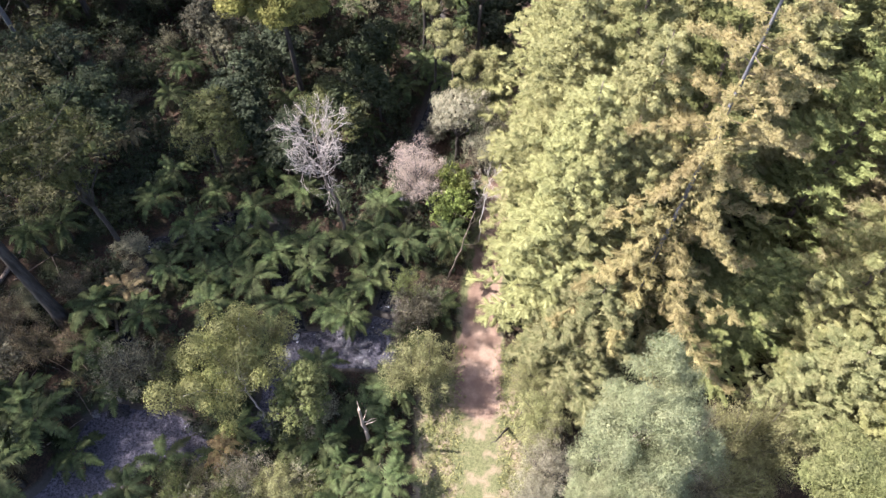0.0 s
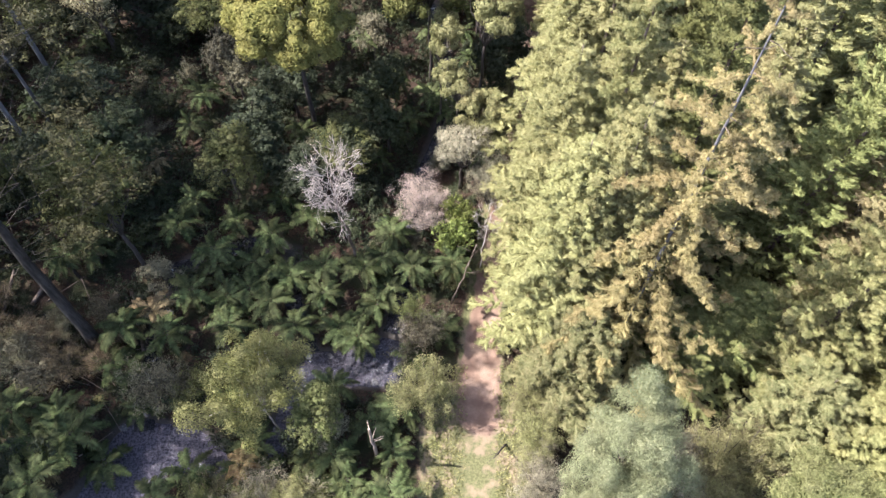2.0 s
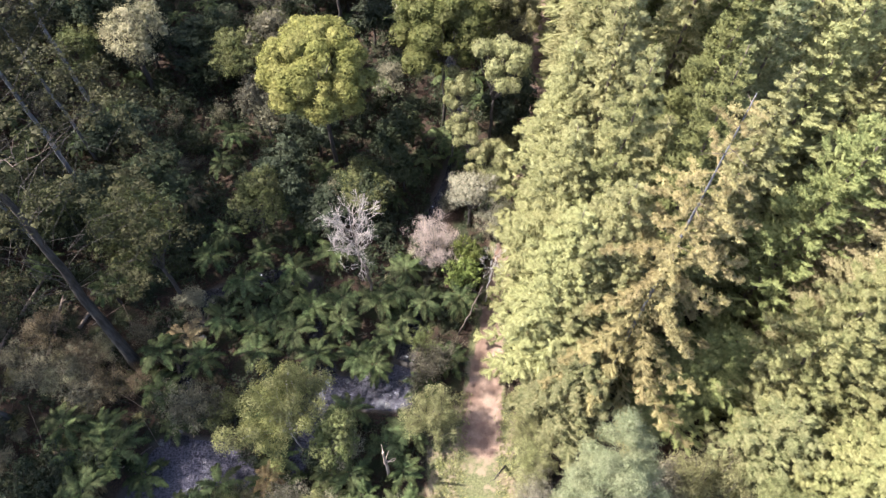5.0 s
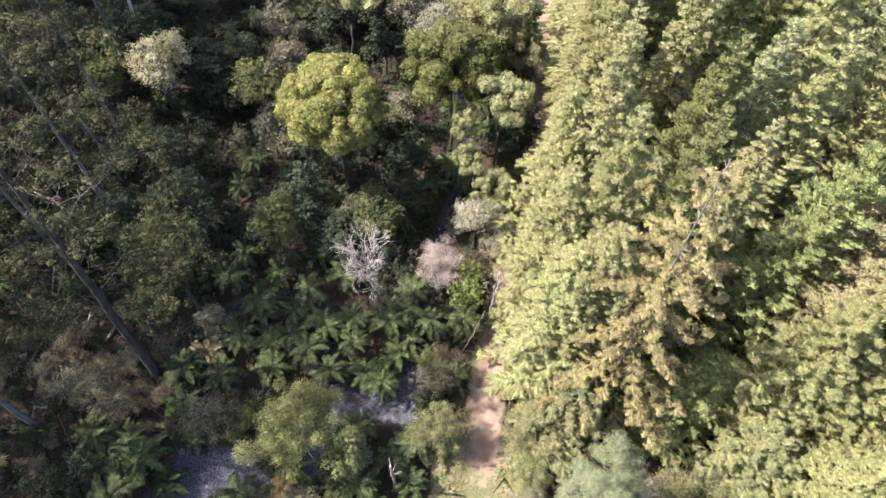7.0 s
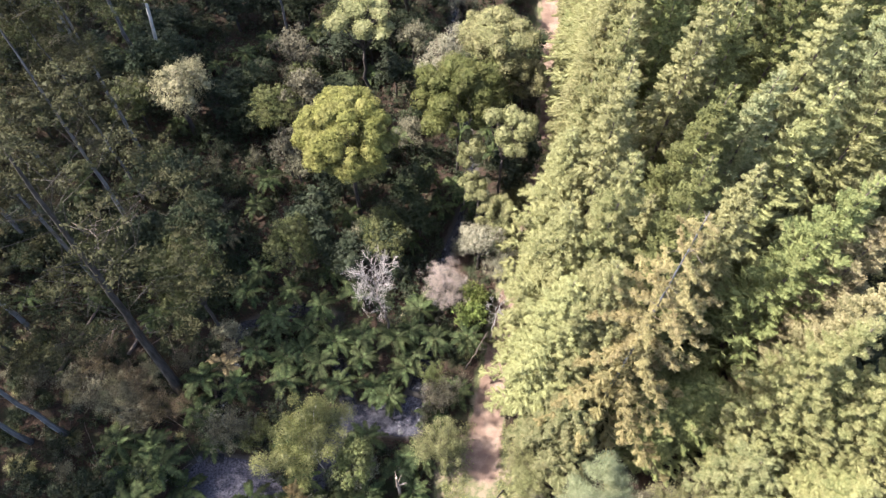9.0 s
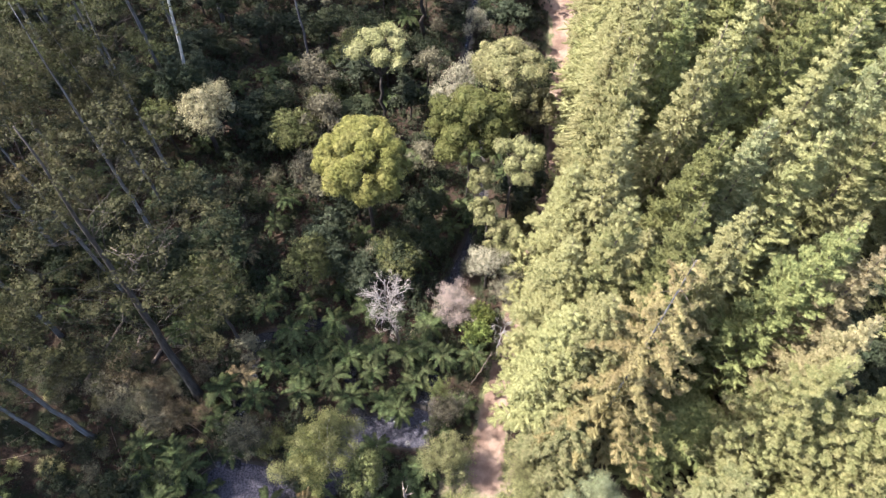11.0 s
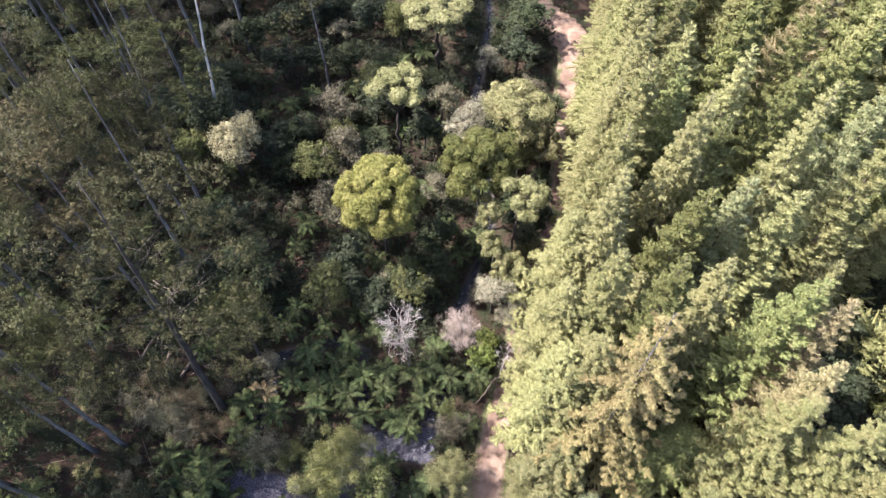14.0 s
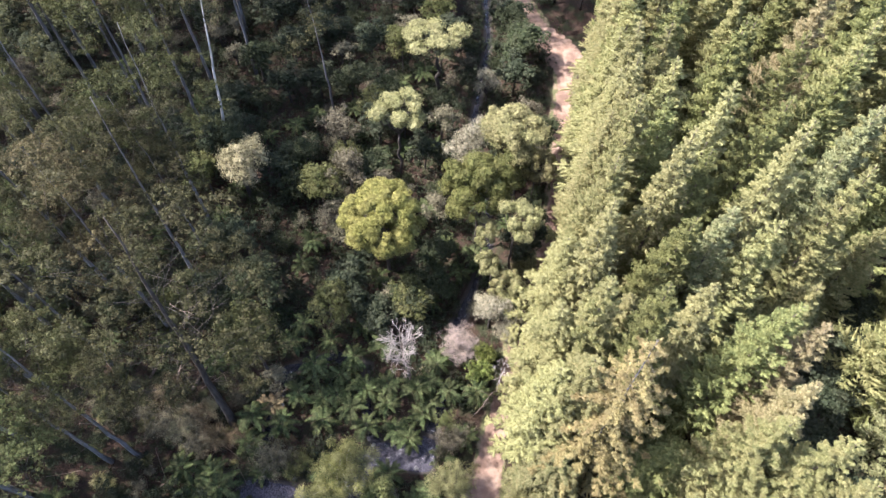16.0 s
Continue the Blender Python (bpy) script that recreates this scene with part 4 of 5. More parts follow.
    "stone": (stone(69), "wet dark grey stone in the shallow stream", "stone", "stone"),
    "pale_stone": (stone(70, "pale_rock"), "pale weathered stone at the edge of the stream", "stone", "stone"),
}
# ---------------------------------------------------------------- conifers
EDGE_ROW = [  # x, y, height, kind
    (13.1, 21.8, 38.8, "con_tan"), (15.4, 27.9, 35.0, "con_c"), (7.8, 30.0, 27.0, "con_edge"), (10.3, 35.8, 36.0, "con_b"),
    (10.4, 29.5, 34.0, "con_near"), (10.2, 24.6, 29.0, "con_edge"), (7.8, 24.0, 25.0, "con_edge"), (8.3, 37.0, 27.0, "con_edge"), (10.2, 43.0, 26.0, "con_b"),
    (9.2, 18.6, 13.5, "con_low"), (18.0, 37.9, 33.0, "con_c"), (21.8, 38.2, 33.6, "con_d"), (25.7, 36.8, 33.5, "con_a"), (25.3, 28.4, 33.5, "con_c"),
    (28.6, 27.6, 32.0, "con_dry"), (28.8, 23.4, 29.5, "con_dry"), (25.8, 20.2, 30.0, "con_near"), (30.6, 18.4, 31.0, "con_near"),
]
SECOND_ROW = [  # x, y, height, kind
    (17.0, 42.8, 38.0, "con_b"), (26.8, 43.6, 39.5, "con_b"), (26.4, 49.2, 35.5, "con_c"), (21.6, 49.8, 36.8, "con_b"),
    (12.8, 48.4, 36.0, "con_a"), (13.2, 54.0, 35.5, "con_b"), (28.8, 57.0, 36.0, "con_c"), (13.6, 60.5, 34.0, "con_b"),
    (13.8, 66.5, 35.0, "con_a"), (14.2, 73.0, 34.5, "con_b"), (15.6, 79.0, 35.0, "con_a"), (20.0, 43.0, 34.0, "con_c"),
    (16.8, 49.0, 34.0, "con_c"), (17.2, 54.5, 35.0, "con_a"), (17.0, 60.0, 34.0, "con_a"), (17.6, 65.5, 35.0, "con_c"),
]
INNER_ROWS = [  # x, y, height, kind
    (17.8, 71.0, 34.5, "con_a"), (18.4, 77.0, 35.0, "con_d"), (12.2, 57.0, 30.0, "con_b"), (12.6, 63.5, 30.0, "con_b"),
    (13.0, 70.0, 30.0, "con_b"), (13.4, 76.0, 30.0, "con_b"), (11.4, 51.0, 30.0, "con_b"), (33.0, 16.0, 28.0, "con_a"),
    (29.5, 12.8, 18.0, "con_near"), (33.5, 42.0, 36.0, "con_a"), (35.0, 49.0, 36.0, "con_d"),
    (18.6, 20.8, 8.0, "con_c"), (21.6, 22.6, 12.0, "con_c"), (11.4, 42.0, 34.5, "con_a"), (20.5, 31.5, 31.0, "con_b"), (25.2, 16.0, 12.0, "con_low"), (38.5, 63.0, 34.0, "con_a"),
]
CONIFERS = EDGE_ROW + SECOND_ROW + INNER_ROWS
for x, y, h, kind in CONIFERS:
    own = {"con_edge": 32, "con_low": 17}.get(kind, 36)
    plant(kind, x, y, h / own, random.uniform(1.0, 1.12), group="plantation conifers")
taken = [(x, y) for x, y, _, _ in CONIFERS]


def hollow(x, y):
    """The dark gap in the plantation, where only low trees stand."""
    return (30 < x < 46 and 20 < y < 34) or (30.3 < x < 46 and -3.5 < y - 27 - 0.9 * (x - 30) < 5) or (34 < x < 45 and 11 < y < 22)


tries = np.random.default_rng(8)
for _ in range(500):
    x, y = tries.uniform(12, 42), tries.uniform(15, 50)
    if min(math.hypot(x - a, y - b) for a, b in taken) < 4.7 or float(apart_from(TRACK, x, y)) < 5 or hollow(x, y) or (y < 18 and x < 26) or (x < 24 and y < 27):
        continue
    taken.append((x, y))
    plant(tries.choice(["con_c", "con_a", "con_d", "con_b"]) if y > 24 else "con_near", x, y, tries.uniform(0.6, 0.82), tries.uniform(0.95, 1.1), group="plantation conifers")
for _ in range(1500):
    x, y = tries.uniform(9, 84), tries.uniform(8, 116)
    if float(apart_from(TRACK, x, y)) < 4.2 or hollow(x, y) or (x < 29 and y < 29) or (y < 20 and x < 34) or (y > 84 and x < 16) or x > 50 + 0.2 * y:
        continue
    if min(math.hypot(x - a, y - b) for a, b in taken) < 5.2:
        continue
    taken.append((x, y))
    plant(tries.choice(["far_a", "far_b", "far_c", "far_d", "far_a", "far_c", "far_e"]), x, y, tries.uniform(0.80, 1.05), tries.uniform(0.95, 1.12), group="plantation conifers")

for x, y in ((32, 26), (35, 30), (38, 27), (33.5, 32), (30.5, 30.5), (36, 24), (39.5, 31), (41, 36.5), (44, 39), (42, 33.5), (37, 36), (46, 42.5), (36, 19), (41, 14), (42.5, 19)):
    plant("dark_tree", x, y, 0.9, 1.2)

# ---------------------------------------------------------------- trees and bushes that stand out
GULLY_TREES = [
    ("yellow_dome", -12.7, 44.5, 1.0, 1.0), ("olive_dome", -1.8, 51.2, 1.08, 1.05), ("pale_umbrella", 3.0, 45.9, 1.12, 0.92), ("pale_umbrella", -0.7, 46.0, 0.95, 0.6),
    ("sage_dome", 0.9, 61.0, 1.0, 1.1), ("cream_tree", -3.9, 61.0, 1.7, 1.3), ("pale_umbrella", -13.6, 61.6, 0.98, 1.25), ("pale_umbrella", -10.1, 78.3, 0.92, 1.6),
    ("olive_tree", 3.0, 57.5, 1.1, 0.9), ("sage_dome", 5.6, 59.0, 0.75, 0.6), ("grey_tree", -22.5, 65.0, 1.0, 1.3), ("straw_tree", -34.2, 54.4, 1.55, 1.7),
    ("grey_tree", -20.0, 57.0, 1.5, 1.35), ("grey_tree", 4.5, 72.0, 0.9, 0.9), ("cream_bush", 6.2, 67.0, 1.2, 1.0), ("grey_bush", 6.6, 62.5, 1.3, 1.1),
    ("mid_tree", 5.6, 53.0, 0.9, 0.6), ("mid_bush", -4.3, 31.4, 0.9, 0.8), ("fern_b", -4.5, 33.3, 1.0, 0.8), ("grey_bush", -3.4, 32.2, 0.8, 0.8), ("mid_bush", -3.9, 35.6, 0.9, 0.8), ("fern_a", -5.4, 29.6, 1.0, 0.9), ("fern_b", -5.0, 27.2, 1.0, 1.0), ("olive_bush", -2.6, 25.0, 0.55, 0.7), ("fern_c", -2.8, 28.6, 0.9, 0.9), ("grey_bush", -4.2, 30.6, 1.0, 0.9), ("pink_bush", -2.2, 34.4, 1.2, 1.15),
]
TRACK_BUSHES = [
    ("cream_tree", 1.2, 38.6, 1.15, 1.05), ("cream_bush", 3.6, 37.0, 1.5, 1.0), ("bright_bush", 0.6, 31.2, 1.1, 0.95), ("bright_bush", 1.0, 33.6, 1.2, 0.8),
    ("pale_bush", 0.5, 28.6, 0.75, 0.75), ("straw_bush", -5.8, 30.8, 0.55, 0.65), ("straw_bush", -4.6, 32.2, 0.5, 0.6), ("wispy_tree", -12.7, 15.3, 1.3, 1.14), ("olive_tree", -9.6, 15.0, 0.72, 0.68), ("dark_tree", -37.8, 57.4, 1.3, 0.9), ("dark_tree", -36.2, 58.4, 1.2, 0.8), ("fern_a", -8.0, 12.8, 1.0, 1.0), ("fern_b", -9.8, 13.0, 1.0, 1.0), ("fern_c", -15.2, 12.5, 0.7, 0.9), ("fern_a", -14.3, 14.2, 0.9, 1.0), ("fern_b", -13.4, 12.0, 1.0, 1.0), ("dark_bush", -16.2, 14.8, 0.8, 1.0), ("brown_bush", -30.2, 19.6, 1.0, 1.2), ("brown_bush", -33.2, 22.2, 1.0, 1.3), ("brown_bush", -27.2, 20.8, 0.9, 1.1), ("brown_bush", -36.6, 24.0, 1.0, 1.3), ("straw_bush", -31.4, 23.4, 0.6, 0.8), ("grey_tree", -8.3, 15.2, 0.5, 0.7), ("pale_bush", -1.7, 17.6, 1.5, 1.15),
    ("grey_bush", -23.6, 18.2, 1.3, 1.4), ("olive_bush", -18.9, 17.8, 0.85, 0.9), ("grey_bush", -20.8, 18.4, 1.4, 1.2), ("olive_tree", -25.6, 29.0, 1.4, 1.1),
    ("mid_tree", -29.0, 38.0, 0.95, 1.3), ("mid_tree", -33.0, 34.5, 0.9, 1.1), ("olive_tree", -46.0, 24.5, 0.95, 0.9), ("blue_wattle", 10.6, 10.6, 1.03, 0.72),
    ("blue_wattle", 9.4, 7.6, 0.78, 0.62), ("lime_tree", 22.8, 7.6, 0.95, 1.0),
]
STREAM_BUSHES = [
    ("pale_bush", 6.7, 14.4, 1.0, 1.0), ("cream_bush", 7.0, 11.4, 1.1, 1.0), ("pale_bush", 6.4, 17.6, 0.9, 0.9), ("cream_bush", 5.9, 9.6, 0.8, 0.9),
    ("pale_bush", 20.2, 12.6, 1.5, 1.5), ("straw_bush", 17.4, 11.4, 1.25, 1.3), ("pale_bush", 19.0, 9.8, 1.15, 1.2), ("grey_bush", 15.6, 10.6, 1.7, 1.5),
    ("grey_tree", 16.8, 8.6, 0.55, 0.9), ("pink_bush", 14.6, 12.2, 1.1, 1.0), ("olive_bush", -14.2, 9.0, 0.85, 1.1), ("pale_bush", -11.0, 9.4, 0.9, 1.0),
    ("olive_bush", -8.6, 8.6, 0.7, 1.0), ("grey_tree", 16.5, 13.0, 0.8, 1.0), ("pale_bush", 8.5, 18.8, 1.1, 0.9), ("grey_bush", -15.5, 8.0, 1.6, 1.7),
    ("grey_bush", -11.6, 8.0, 1.5, 1.6), ("cream_bush", -13.2, 9.8, 0.9, 1.1),
]
MIXED_TREES = [
    ("olive_bush", -17.6, 9.2, 0.8, 1.0), ("grey_bush", -2.6, 21.8, 1.5, 1.4), ("grey_bush", -1.0, 23.4, 1.3, 1.2), ("grey_tree", -24.5, 28.5, 0.45, 0.8),
    ("grey_bush", -33.5, 21.3, 1.1, 1.4), ("grey_bush", -31.5, 20.0, 1.0, 1.2), ("mid_tree", -9.0, 39.0, 0.75, 0.9), ("dark_tree", -17.0, 40.0, 0.9, 1.1),
    ("dark_tree", -13.0, 37.0, 0.7, 1.0), ("mid_tree", -6.0, 46.0, 0.8, 0.8), ("mid_tree", -5.5, 42.0, 0.7, 0.7), ("pale_bush", 4.0, 42.0, 1.3, 1.0),
    ("pale_bush", 5.3, 46.2, 1.2, 0.9), ("grey_tree", -7.5, 54.0, 0.9, 0.9), ("grey_tree", -17.0, 51.0, 0.8, 0.8), ("mid_tree", -16.5, 72.0, 0.9, 1.1),
    ("grey_tree", -8.5, 69.0, 1.0, 1.0), ("cream_tree", -2.4, 76.0, 1.1, 0.8),
]
VERGE_BUSHES = [
    ("straw_bush", 19.6, 13.7, 0.95, 1.0), ("straw_bush", 22.2, 14.6, 1.0, 1.05), ("straw_bush", 24.4, 13.4, 0.9, 1.0), ("brown_bush", 19.6, 11.2, 1.0, 1.2),
    ("brown_bush", 21.8, 11.3, 0.95, 1.15), ("straw_bush", 7.4, 17.0, 0.7, 0.85), ("straw_bush", 6.8, 13.2, 0.65, 0.8), ("straw_bush", 9.2, 17.0, 0.8, 0.8),
    ("brown_bush", 17.6, 12.6, 0.8, 1.0), ("grey_bush", -22.0, 18.2, 1.5, 1.5), ("straw_bush", -17.4, 10.4, 0.6, 0.9), ("straw_bush", -13.6, 10.2, 0.6, 1.0),
    ("grey_bush", -10.5, 10.2, 1.1, 1.5), ("grey_bush", -35.0, 21.0, 1.1, 1.6), ("grey_bush", -32.1, 19.1, 1.1, 1.6), ("straw_bush", -34.4, 20.4, 0.7, 1.0),
    ("grey_bush", -42.3, 22.0, 0.8, 1.2), ("grey_bush", -38.7, 21.7, 0.9, 1.2), ("grey_bush", -28.1, 25.4, 1.0, 1.1), ("grey_tree", -21.4, 49.4, 1.1, 1.0),
]
OTHER_TREES = [
    ("olive_tree", 7.5, 101.0, 0.8, 1.0), ("olive_tree", 12.0, 99.5, 0.8, 1.1), ("mid_tree", 2.0, 83.0, 0.8, 0.9),
]
for kind, x, y, h, w in GULLY_TREES + TRACK_BUSHES + STREAM_BUSHES + MIXED_TREES + VERGE_BUSHES + OTHER_TREES:
    plant(kind, x, y, h, w)

for kind, x, y, h, w in (("sage_dome", 2.5, 41.4, 0.62, 0.52), ("pale_umbrella", 0.8, 42.6, 0.72, 0.62), ("grey_tree", 3.0, 39.4, 0.5, 0.6)):
    plant(kind, x, y, h, w, random.Random(x).uniform(0, 360))
plant("dead_main", -7.9, 29.4, 1.1, 0.88)
plant("dead_slim", 2.9, 30.0, 1.25, 1.0)
plant("dead_slim", -3.1, 22.9, 0.34, 0.45)
plant("snag", -5.1, 13.3, 1.2, 1.0)
plant("leaning_pole", 0.4, 26.5, 0.92, 1.0, 90, lean=10)
plant("dark_pole", 4.6, 14.6, 1.0, 1.0, 150, lean=-30)
plant("dark_pole", 8.6, 12.0, 1.5, 1.3, 60, lean=20)

# ---------------------------------------------------------------- tree ferns
FERNS_BY_STREAM = [(-22.4, 35.3), (-14.9, 36.1), (-31.5, 28.4), (-19.7, 30.1), (-16.3, 29.4), (-13.1, 27.7), (-21.0, 26.3), (-18.1, 26.1), (-14.2, 25.2), (-10.1, 26.3), (-5.8, 25.7),
    (-12.0, 23.3), (-8.6, 23.2), (-17.6, 23.5), (-25.4, 22.7), (-21.9, 22.3), (-25.2, 19.9), (-28.6, 15.8), (-31.9, 15.9), (-25.4, 12.6), (-8.6, 17.9), (-3.6, 16.9)]
FERNS_BY_BROOK = [(-18.8, 12.0), (-6.8, 28.4), (-23.8, 47.5), (-24.4, 44.2), (-5.2, 48.6), (-1.6, 47.9), (0.3, 46.6), (-46.2, 46.9), (-43.7, 45.2), (-46.6, 63.8), (-44.2, 67.0),
    (-10.4, 28.8), (-16.4, 26.9), (-7.0, 22.3), (-20.1, 88.0), (-15.9, 78.5), (-24.7, 57.9), (-23.4, 33.0), (-38.8, 39.8), (-27.4, 69.1), (-41.0, 61.6), (-23.4, 16.9)]
FERNS_UP_GULLY = [(-28.8, 13.2), (-7.1, 11.3), (-3.8, 13.6), (-3.9, 10.2), (-6.6, 9.0), (-9.6, 11.0), (-20.2, 9.6), (-30.1, 29.9), (-19.5, 29.0), (-15.0, 31.6), (-5.4, 15.4),
    (-26.3, 20.4), (-17.6, 86.0), (-12.5, 80.0), (-29.5, 34.0), (-11.5, 33.4), (-18.6, 33.6)]
FERNS = FERNS_BY_STREAM + FERNS_BY_BROOK + FERNS_UP_GULLY
for k, (x, y) in enumerate(FERNS):
    plant(("fern_a", "fern_b", "fern_c")[k % 3], x, y, random.uniform(0.85, 1.15), random.uniform(0.88, 1.12), group="tree ferns along the stream")
for x, y, kind in ((-29.4, 12.0, "dark_bush"), (-31.0, 10.2, "dark_bush"), (-27.6, 14.4, "fern_a"), (-33.0, 12.4, "dark_bush"), (-30.2, 14.0, "fern_b"), (-28.6, 10.6, "fern_c"), (-32.2, 8.6, "mid_bush"), (-35.0, 10.6, "dark_bush")):
    plant(kind, x, y, 1.25, 1.35)
plant("fern_red", -15.0, 12.4, 1.6, 0.9)
plant("fern_brown", -23.6, 24.2, 1.3, 1.0)
plant("fern_brown", -26.8, 38.8, 1.3, 0.8)

# ---------------------------------------------------------------- gum trees
GUMS = [(-36.4, 38.8, 40, "gum_a"), (-37.6, 44.2, 34, "gum_slim"), (-37.3, 47.6, 41, "gum_b"), (-38.5, 59.5, 41, "gum_white"), (-28.4, 22.1, 45, "gum_d"), (-39.5, 33.0, 38, "gum_e"), (-38.0, 16.9, 43, "gum_a"), (-47.0, 59.9, 42, "gum_b"), (-43.6, 64.5, 40, "gum_a"), (-58, 64.6, 42, "gum_a"),
        (-40.9, 15.8, 42, "gum_b"), (-48.5, 11, 43, "gum_a"), (-57, 37, 44, "gum_c"), (-60.5, 33, 43, "gum_a"), (-25.6, 72, 30, "gum_slim"), (-44.6, 73.1, 40, "gum_a"), (-53, 66.4, 41, "gum_b")]
for x, y, h, kind in GUMS:
    big = kind == "gum_d"
    tree = plant(kind, x, y, h / (36 if kind in ("gum_white", "gum_slim") else 42), 1.25 if big else 1.0, {"gum_d": 0, "gum_white": -90}.get(kind), lean={"gum_d": -6, "gum_white": -9}.get(kind, 0), group="tall gum trees")
    if big:
        bare = []
        grow(np.random.default_rng(78), np.array((0.2, 0.2, 26.0)), unit(np.array((0.8, -0.5, 0.2))), 2.6, 0.03, 3, bare, (2, 3), 0.4, 0.72, 0.012)
        under("dead_branch", tubes_mesh("dead_branch", bare, M["bark"], 4), tree, "grey bare dead branch")
taken = [(x, y) for x, y, _, _ in GUMS]
for _ in range(900):
    x, y = tries.uniform(-84, -38), tries.uniform(-4, 118)
    if y > 92:
        x += tries.uniform(0, 46)
    # closer spacing deepens the gully's shade; the open band lets sun in
    if min(math.hypot(x - a, y - b) for a, b in taken) < (6.1 if x < -44 and y < 75 else 6.9) or float(apart_from(TRACK, x, y)) < 6 or (x > -43 and 24 < y < 72) or (x > -60 and 51 < y < 58.5):
        continue
    taken.append((x, y))
    # gums out of view, added for the shade they cast to the right
    hidden = x < -50 - 0.30 * y
    plant("gum_unseen" if hidden else tries.choice(["gum_a", "gum_b", "gum_e", "gum_c", "gum_e"] if y > 50 else ["gum_a", "gum_e", "gum_c", "gum_e", "gum_b"]), x, y, tries.uniform(0.86, 1.04), tries.uniform(0.9, 1.1), group="tall gum trees")

# the forest goes on behind the place from which the camera rises
for _ in range(260):
    x, y = tries.uniform(-70, 70), tries.uniform(-52, 4)
    if abs(x) < 13 or float(apart_from(STREAM, x, y, STREAM_HALF)) < 2 or min(math.hypot(x - a, y - b) for a, b in taken) < 13.0 or (y > -6 and abs(x) < 26):
        continue
    taken.append((x, y))
    plant("gum_unseen" if x < 0 else tries.choice(["far_a", "far_b"]), x, y, tries.uniform(0.85, 1.0), 1.0)

# ---------------------------------------------------------------- understorey
taken = [(x, y) for x, y in FERNS]
bushes = 0
for _ in range(2600):
    x, y = tries.uniform(-95, 8), tries.uniform(6, 112)
    bank = min(float(apart_from(STREAM, x, y, STREAM_HALF)), float(apart_from(BROOK, x, y)) - 0.7)
    if float(apart_from(TRACK, x, y)) < 2.6 or bank < 0.7 or (x > -4.5 and y < 20) or x < -50 - 0.45 * y:
        continue
    if min(math.hypot(x - a, y - b) for a, b in taken) < 2.9:
        continue
    taken.append((x, y))
    dice = tries.random()
    if -47 < x < -27 and 12 < y < 29:
        if dice < 0.85:
            plant(tries.choice(["grey_bush", "grey_bush", "dark_bush", "mid_bush"]), x, y, tries.uniform(0.35, 0.7), tries.uniform(0.5, 0.95))
        continue
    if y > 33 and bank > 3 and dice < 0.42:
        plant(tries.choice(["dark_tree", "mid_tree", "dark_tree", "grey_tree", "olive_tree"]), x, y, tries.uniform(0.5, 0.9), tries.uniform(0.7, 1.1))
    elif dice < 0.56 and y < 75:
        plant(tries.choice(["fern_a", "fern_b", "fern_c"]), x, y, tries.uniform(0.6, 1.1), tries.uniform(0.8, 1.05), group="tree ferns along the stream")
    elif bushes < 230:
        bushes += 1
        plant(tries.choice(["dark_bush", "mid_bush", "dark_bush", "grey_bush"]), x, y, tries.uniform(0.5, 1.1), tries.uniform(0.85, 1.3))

# dry tussocks and pale low shrubs on the open, littered slope
for _ in range(26):
    x, y = tries.uniform(-45, -27), tries.uniform(13, 27)
    if float(apart_from(STREAM, x, y, STREAM_HALF)) > 1:
        plant(tries.choice(["grey_bush", "grey_bush", "tussock", "tussock"]), x, y, tries.uniform(0.3, 0.6), tries.uniform(0.5, 0.9))
low = np.stack((tries.uniform(-96, 9, 11000), tries.uniform(4, 114, 11000)), 1)
keep = (apart_from(TRACK, low[:, 0], low[:, 1]) > 2.2) & (apart_from(STREAM, low[:, 0], low[:, 1], STREAM_HALF) > 0.3) & ((low[:, 0] < -3) | (low[:, 1] > 21)) & (low[:, 0] > -52 - 0.45 * low[:, 1])
keep &= (apart_from(BROOK, low[:, 0], low[:, 1]) > 0.8)
low = np.concatenate((low[keep], np.zeros((keep.sum(), 1))), 1)
tall_low = low[(low[:, 1] > 27) & (low[:, 0] < 3)]
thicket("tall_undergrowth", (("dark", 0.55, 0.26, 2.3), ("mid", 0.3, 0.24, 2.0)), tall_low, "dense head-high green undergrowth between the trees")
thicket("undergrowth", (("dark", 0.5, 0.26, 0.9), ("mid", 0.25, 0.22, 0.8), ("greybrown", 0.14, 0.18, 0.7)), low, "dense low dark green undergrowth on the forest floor")


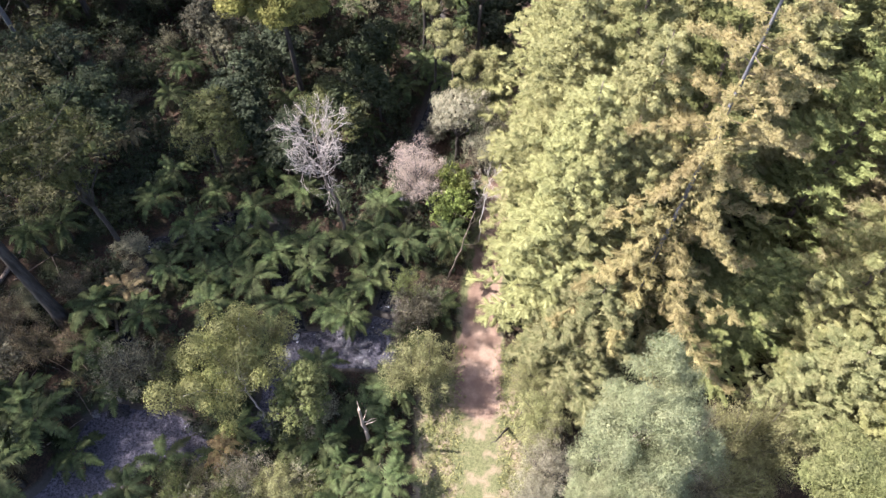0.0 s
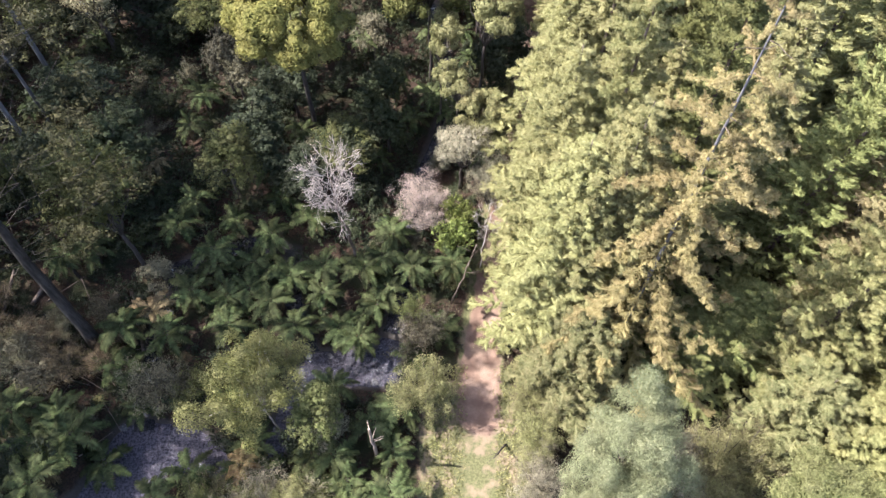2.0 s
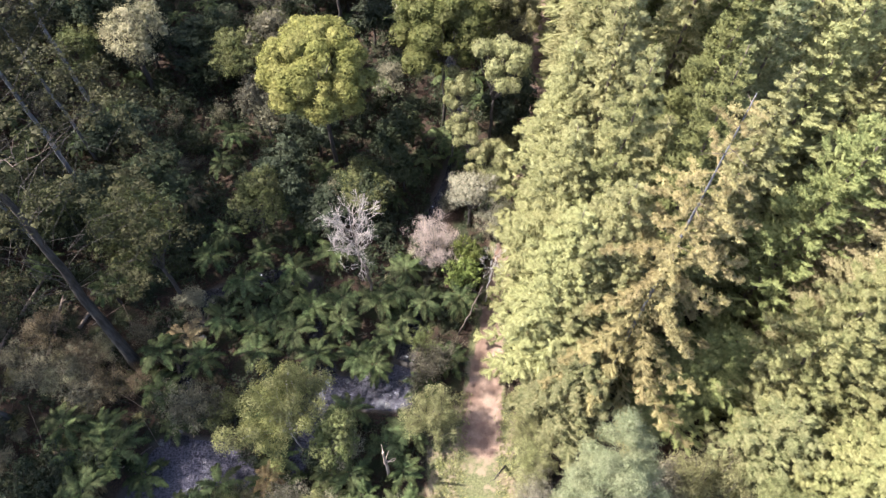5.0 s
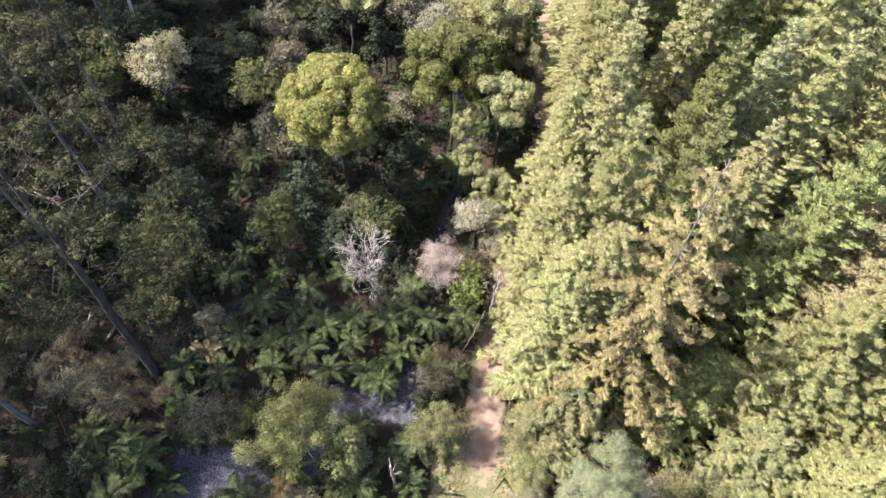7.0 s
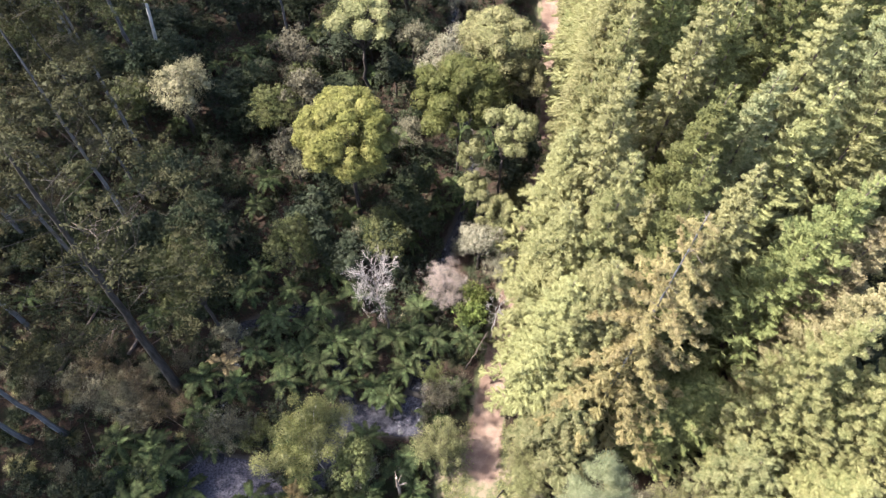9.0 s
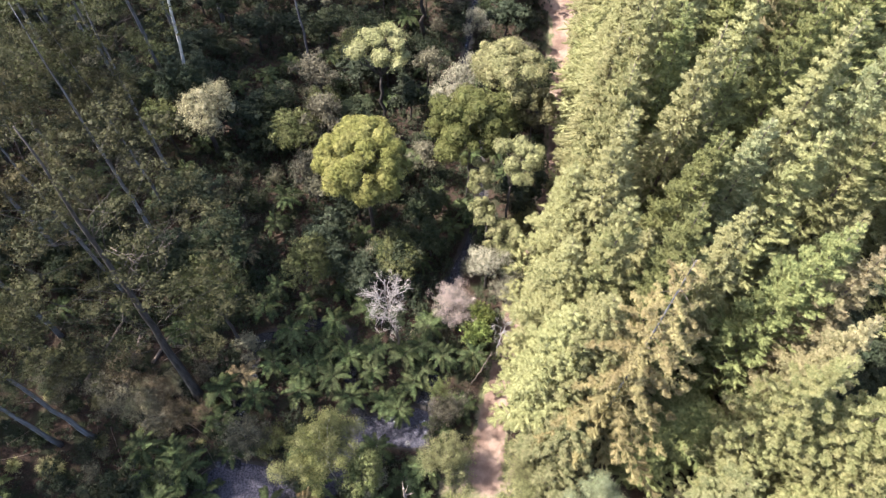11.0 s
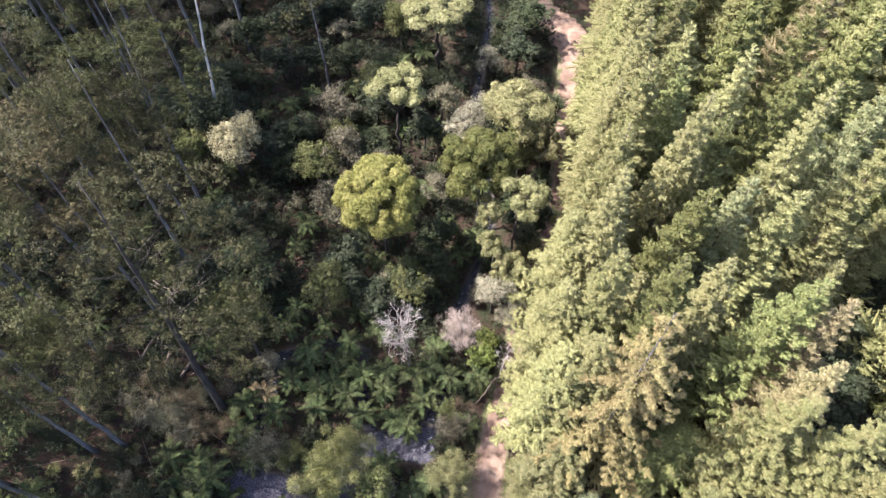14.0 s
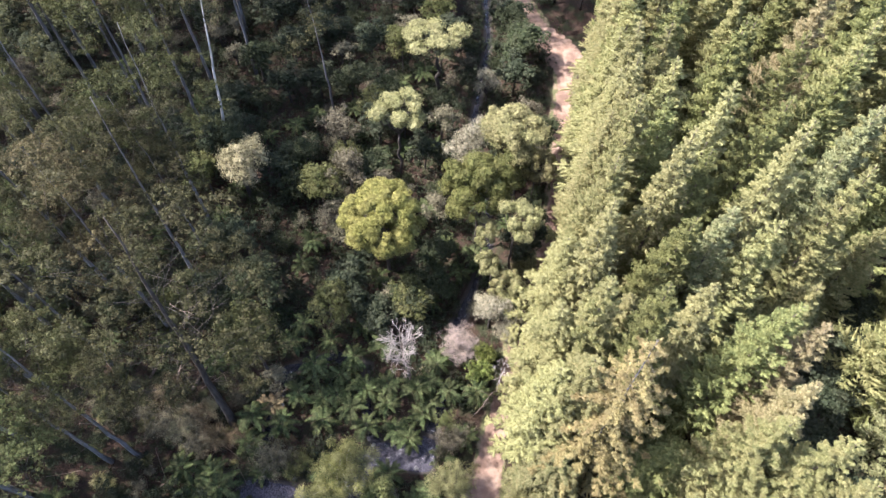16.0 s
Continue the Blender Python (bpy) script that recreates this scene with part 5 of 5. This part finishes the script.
# ---------------------------------------------------------------- on the ground
for x, y, long in ((-36, 20, 1.2), (-31, 18, 0.8), (-40.5, 22.5, 1.3), (-34.5, 25.5, 1.0), (-27.0, 27.5, 0.9)):
    plant("fallen_log", x, y, long, 1.0, tries.uniform(0, 360), lean=88, sink=-0.16, group="logs on the forest floor")
plant("broken_trunk", 37.2, 16.2, 1.0, 1.0, -60, lean=80, sink=-0.5)
for _ in range(45):
    x, y = tries.uniform(-46, -24), tries.uniform(13, 30)
    if float(apart_from(STREAM, x, y, STREAM_HALF)) > 0.6:
        plant("fallen_stick", x, y, tries.uniform(0.5, 1.2), tries.uniform(0.6, 1.0), lean=tries.uniform(78, 92), sink=-0.1, group="fallen branches on the litter")
BANKS = [(-10.5, 20.9), (-7.5, 20.9), (-5.0, 20.6), (-12.2, 19.0), (-16.5, 13.2), (-13.6, 13.6), (-20.5, 14.6), (-23.4, 15.4), (-24.2, 26.0), (-9.0, 20.2)]
for k, (x, y) in enumerate(BANKS * 4):
    x, y = x + tries.normal(0, 0.9), y + tries.normal(0, 0.8)
    size = tries.uniform(0.4, 1.1)
    plant("stone" if k % 5 else "pale_stone", x, y, size, size, sink=-0.12 * size, group="stones in the stream")

blades = np.stack((tries.uniform(-2.0, 8.0, 15000), tries.uniform(4.5, 21, 15000)), 1)
blades = blades[(apart_from(TRACK, blades[:, 0], blades[:, 1]) > 1.0 + 0.9 * tries.random(len(blades))) & (np.abs(blades[:, 0] - 2.6) < 3.4 + 1.6 * tries.random(len(blades)))]
blades = np.concatenate((blades, (ground_z(blades[:, 0], blades[:, 1]) + 0.06)[:, None]), 1)
lean_out = tries.normal(size=blades.shape) * np.array((1, 1, 0.3))
verge = new("verge_grass", cells("verge_grass", cards(tries, blades, 0.26, 0.3, lean_out + np.array((0, 0, 0.8)), 0.4, 3, tries.normal(size=blades.shape) * 0.7 + np.array((0, 0, 0.6))), M["grass"]))
tagged(verge, "short dry yellow-green grass beside the dirt track", "grass", kind="stuff")
